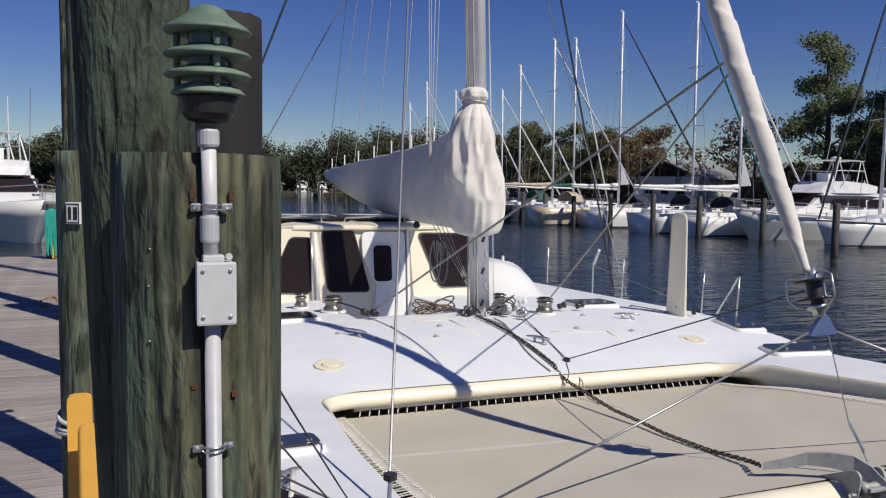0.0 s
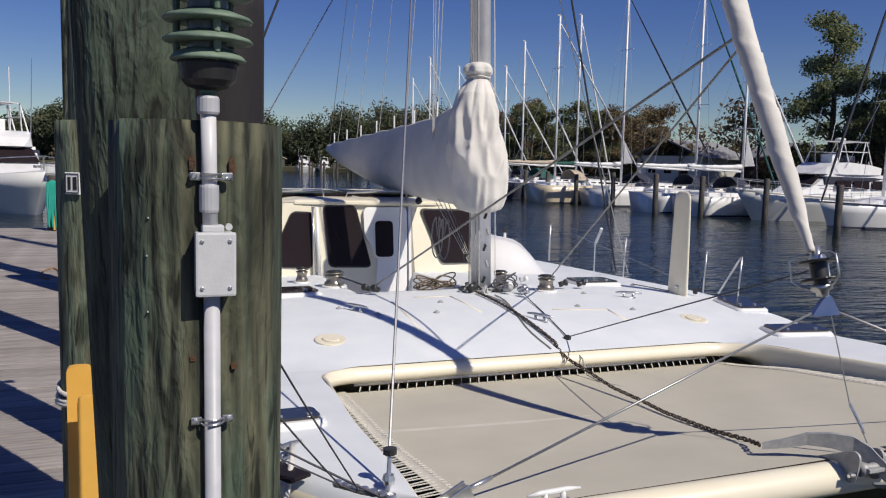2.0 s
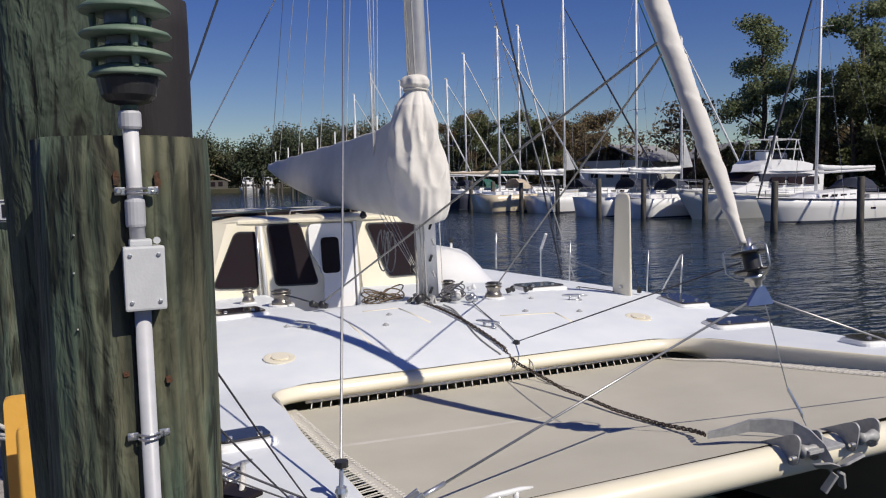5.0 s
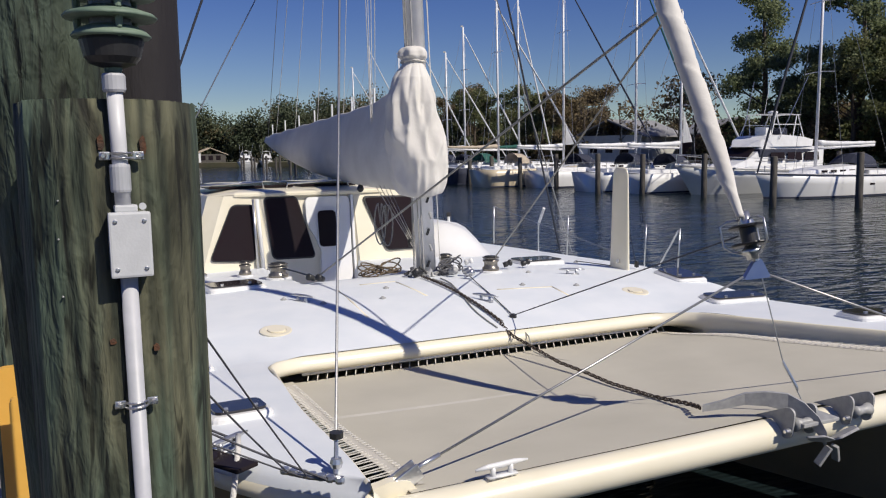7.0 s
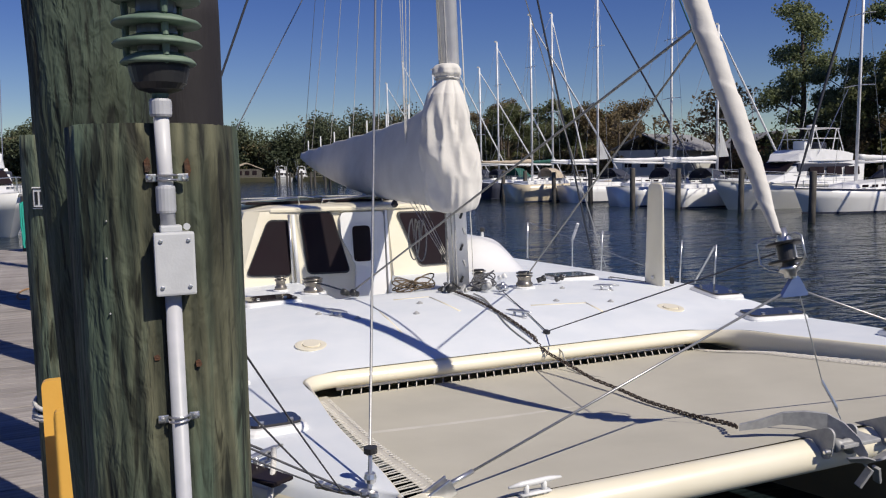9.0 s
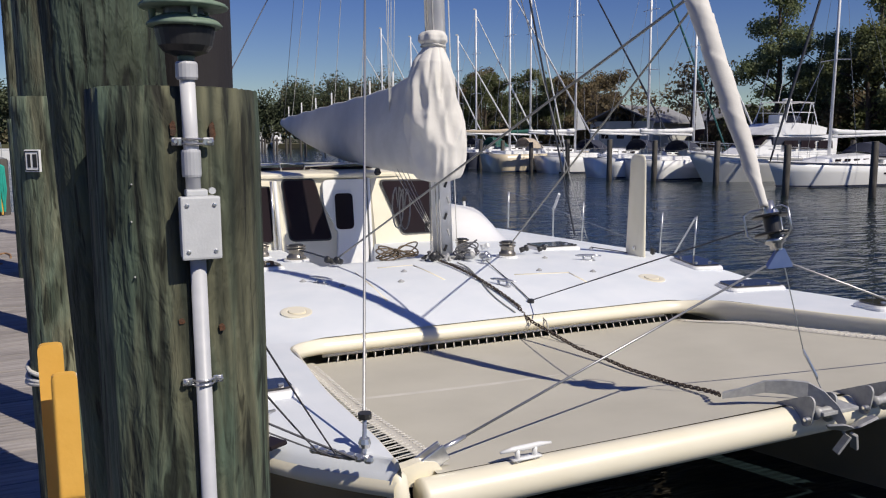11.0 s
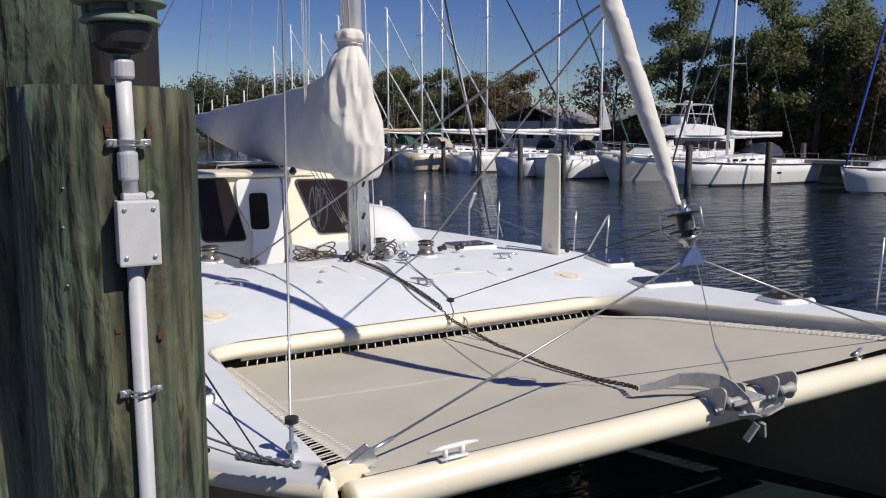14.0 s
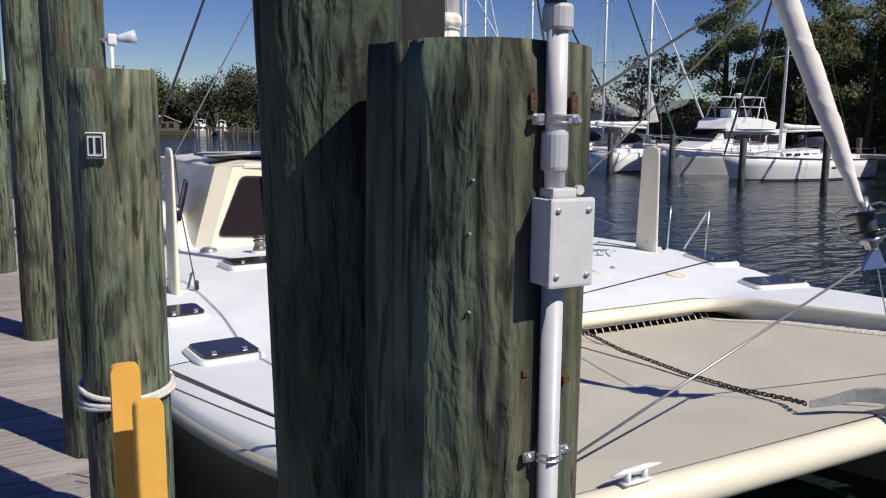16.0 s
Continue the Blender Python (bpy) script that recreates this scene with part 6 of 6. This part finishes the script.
def tree(name, label, at, h, spread, seed, leaf, kind="oak", per=60, size=0.22):
    """A tapered trunk, limbs that fork, and clumps of leaves round the limb ends."""
    rnd = random.Random(seed)
    t = thing(name, label, "tree", "trees on the shore", at=pose(at[0], at[1], 0.7))
    top = Vector((rnd.uniform(-0.4, 0.4), rnd.uniform(-0.4, 0.4), h * 0.93))
    trunk = [Vector((0, 0, -0.3)), Vector((rnd.uniform(-0.15, 0.15), rnd.uniform(-0.15, 0.15), h * 0.3)), Vector((rnd.uniform(-0.3, 0.3), rnd.uniform(-0.3, 0.3), h * 0.62)), top]
    r0 = h * 0.018
    bm = tube(trunk, [r0 * 1.4, r0, r0 * 0.65, r0 * 0.15], 9)
    clumps = []
    n = 19 if kind == "tall" else 13
    for i in range(n):
        q = (0.26 if kind == "tall" else 0.28) + (0.70 if kind == "tall" else 0.58) * (i + rnd.random()) / n
        k = min(2, int(q / 0.3333))
        zq = h * 0.93 * q
        f = np.interp(zq, [p.z for p in trunk], [0, 1, 2, 3])
        k = min(2, int(f))
        base = trunk[k].lerp(trunk[k + 1], f - k)
        a = rnd.uniform(0, 6.28)
        reach = spread * ((0.45 + 0.5 * rnd.random()) * (1.05 - 0.45 * q) if kind == "tall" else (0.6 + 0.4 * rnd.random()) * math.sin(math.pi * (0.25 + 0.62 * q)))
        end = base + Vector((math.cos(a) * reach, math.sin(a) * reach, reach * (0.38 if kind == "tall" else 0.5) + rnd.uniform(-0.3, 0.5)))
        mid = base.lerp(end, 0.5) + Vector((0, 0, 0.12 * reach))
        tube([base, mid, end], [r0 * 0.42 * (1.1 - q), r0 * 0.25, r0 * 0.08], 6, bm)
        for j in range(3):
            e2 = mid.lerp(end, rnd.uniform(0.1, 0.9)) + Vector((rnd.uniform(-1, 1), rnd.uniform(-1, 1), rnd.uniform(0, 0.7))) * reach * 0.42
            tube([mid, mid.lerp(e2, 0.6) + Vector((0, 0, 0.05)), e2], [r0 * 0.2, r0 * 0.12, r0 * 0.04], 5, bm)
            clumps.append((e2, rnd.uniform(0.5, 0.95) * spread * (0.27 if kind == "tall" else 0.22)))
        clumps.append((end, rnd.uniform(0.5, 1.0) * spread * 0.25))
    clumps.append((top, spread * 0.26))
    part("trunk", bm, M_BARK, t, "dark trunk and limbs", smooth=True)
    if leaf:
        me = leaves(clumps, per, size, 0.8 if kind == "tall" else 0.85)
        me.materials.append(leaf)
        cr = new("crown", me)
        cr.parent = t
    return t


tree("tall_tree", "tall dark green tree with ragged clumped crown", (59.46, 58.08), 16.8, 4.7, 1, M_PINE, "tall", 170, 0.14)
tree("tall_tree", "tall dark green tree with ragged clumped crown", (60.46, 54.14), 11.0, 3.8, 2, M_PINE, "tall", 160, 0.14)
tree("tall_tree", "tall dark green tree with ragged clumped crown", (61.47, 49.21), 17.0, 4.6, 3, M_PINE, "tall", 170, 0.14)
tree("tall_tree", "tall dark green tree with ragged clumped crown", (63.47, 44.80), 13.5, 5.0, 4, M_PINE, "tall", 160, 0.14)
tree("tall_tree", "dark green tree at the edge of the wood", (61.50, 39.82), 10.5, 4.6, 5, M_PINE, "tall", 160, 0.14)
tree("oak_tree", "broad green oak among taller trees", (57.50, 46.66), 11.0, 5.0, 6, M_LEAF, "oak", 300, 0.14)
tree("oak_tree", "broad green oak on the bank", (56.52, 40.71), 11.0, 5.0, 7, M_LEAF, "oak", 300, 0.14)
tree("oak_tree", "brown-green oak on the bank", (58.54, 34.82), 8.0, 4.6, 8, M_LEAF2, "oak", 300, 0.14)
tree("oak_tree", "broad green oak on the bank", (61.59, 27.98), 8.0, 4.8, 9, M_LEAF, "oak", 300, 0.14)
tree("oak_tree", "brown-green oak behind the slips", (61.48, 91.37), 9.6, 5.0, 10, M_LEAF2, "oak", 300, 0.14)
tree("oak_tree", "brown-green oak behind the slips", (59.52, 97.81), 9.0, 4.5, 11, M_LEAF, "oak", 300, 0.14)
tree("oak_tree", "tall thin-leaved oak behind the slips", (61.51, 105.30), 11.5, 4.5, 12, M_LEAF, "oak", 90, 0.18)
tree("oak_tree", "brown oak behind the slips", (59.49, 86.37), 6.5, 4.2, 13, M_LEAF2, "oak", 300, 0.14)
tree("bare_tree", "thinly leaved grey tree behind the slips", (57.48, 67.47), 9.5, 4.6, 14, M_LEAF2, "oak", 10, 0.2)
tree("bare_tree", "thinly leaved grey tree behind the slips", (56.49, 64.48), 9.0, 4.2, 15, M_LEAF2, "oak", 14, 0.2)
tree("bare_tree", "bare grey tree beside the boat shed", (51.56, 76.32), 7.5, 3.8, 16, M_LEAF2, "oak", 4, 0.2)
tree("bare_tree", "bare grey tree beside the boat shed", (52.54, 71.37), 7.0, 3.6, 17, M_LEAF2, "oak", 6, 0.2)
tree("oak_tree", "dense green oak further along the bank", (59.58, 118.22), 11.5, 5.2, 18, M_LEAF, "oak", 300, 0.14)
tree("oak_tree", "brown-green oak further along the bank", (63.56, 128.23), 13.0, 5.8, 19, M_LEAF2, "oak", 300, 0.14)


def wood(name, spots, leaf, per, size, label):
    """A far wood: hundreds of overlapping crowns of leaf sprays of uneven height."""
    clumps = []
    rnd = random.Random(len(spots))
    for u, v, h in spots:
        r = h * rnd.uniform(0.26, 0.36)
        for k in range(7):
            a = rnd.uniform(0, 6.28)
            q = rnd.uniform(0.1, 0.78)
            w = r * math.sin(math.pi * (0.2 + 0.65 * q))
            clumps.append((Vector((u + math.cos(a) * w, v + math.sin(a) * w, 0.8 + h * q)), r * rnd.uniform(0.5, 0.78)))
    me = leaves(clumps, per, size, 1.0, 1.05)
    me.materials.append(leaf)
    return tagged(new(name, me), label, "wood", kind="stuff")


def far_height(u):
    return 10.5 + 2.0 * smooth(20, 45, u) + 3.5 * smooth(48, 58, u) - 6.5 * smooth(64, 80, u) + 1.6 * math.sin(u * 0.31) + 1.0 * math.sin(u * 0.83 + 1)


rnd = random.Random(5)
for leaf, frac in ((M_FARLEAF, 0), (M_FARLEAF2, 1)):
    spots = []
    for i in range(110):
        u = -90 + 190 * i / 109 + rnd.uniform(-1, 1)
        for row in range(2):
            v = 178 - max(0, (u - 25)) * 0.42 + row * 7 + rnd.uniform(-1.5, 1.5)
            if (i + row) % 3 == 0 and frac or (i + row) % 3 and not frac:
                spots.append((u, v, far_height(u) * rnd.uniform(0.75, 1.1)))
    wood("far_wood", spots, leaf, 330, 0.24, "distant green and brown wood across the creek")
for leaf, frac in ((M_LEAF2, 0), (M_LEAF, 1)):
    spots = []
    for i in range(90):
        v = 18 + 105 * i / 89
        for row in range(3):
            u = 60 + row * 6 + rnd.uniform(-2.5, 2.5)
            if 66 < v < 82 and row < 2:
                continue
            if (i + row) % 2 == frac:
                spots.append((u, v, rnd.uniform(2.4, 5.0) + row * 0.8 + (1.8 if v < 62 else 0)))
    wood("undergrowth", spots, leaf, 130, 0.17, "brown and green undergrowth behind the slips")

# masts of boats far up the creek
for k, (u, v, h) in enumerate(((75, 115, 13), (78, 108, 12), (84, 100, 12), (-16, 95, 13), (-19, 100, 12), (-21, 92, 12), (-14.5, 105, 12), (90, 96, 13), (88, 103, 12))):
    mt = thing("distant_mast", "thin pale mast of a boat far up the creek", "mast", "distant masts", at=pose(u, v, 0))
    part("pole", tube([(0, 0, 0), (0, 0, h)], [0.09, 0.06], 8), M_MAST, mt)
    part("spreader", tube([(-0.8, 0, h * 0.6), (0.8, 0, h * 0.6)], 0.03, 5), M_MAST, mt)
    part("hull", hull_mesh(9, 3, 1.0)[0], M_HULLW, mt)

# rope hank at the dock's far end
far_pile(-4.4, 18.3, 2.2, M_FARPILE, 0.14, "weathered pile at the dock end hung with rope", "dock end pile")
hank = thing("rope_hank", "hanging hank of teal mooring rope on a pile", "rope")
M_HANK = material("teal_hank", (0.02, 0.36, 0.28), 0.8)
for k in range(9):
    x = -4.50 + 0.024 * k
    part("strand", tube([(-4.4, 18.15, 2.1), (x, 18.13, 2.05), (x + 0.02 * math.sin(k), 18.08, 1.6), (x + 0.03 * math.cos(k * 2), 18.09, 1.16 + 0.05 * (k % 3))], 0.02, 6), M_HANK, hank)
part("strand", tube([(-4.40, 18.16, 2.1), (-4.36, 18.13, 1.7), (-4.38, 18.1, 1.10)], 0.02, 6), M_YELLOW, hank, "yellow strand")
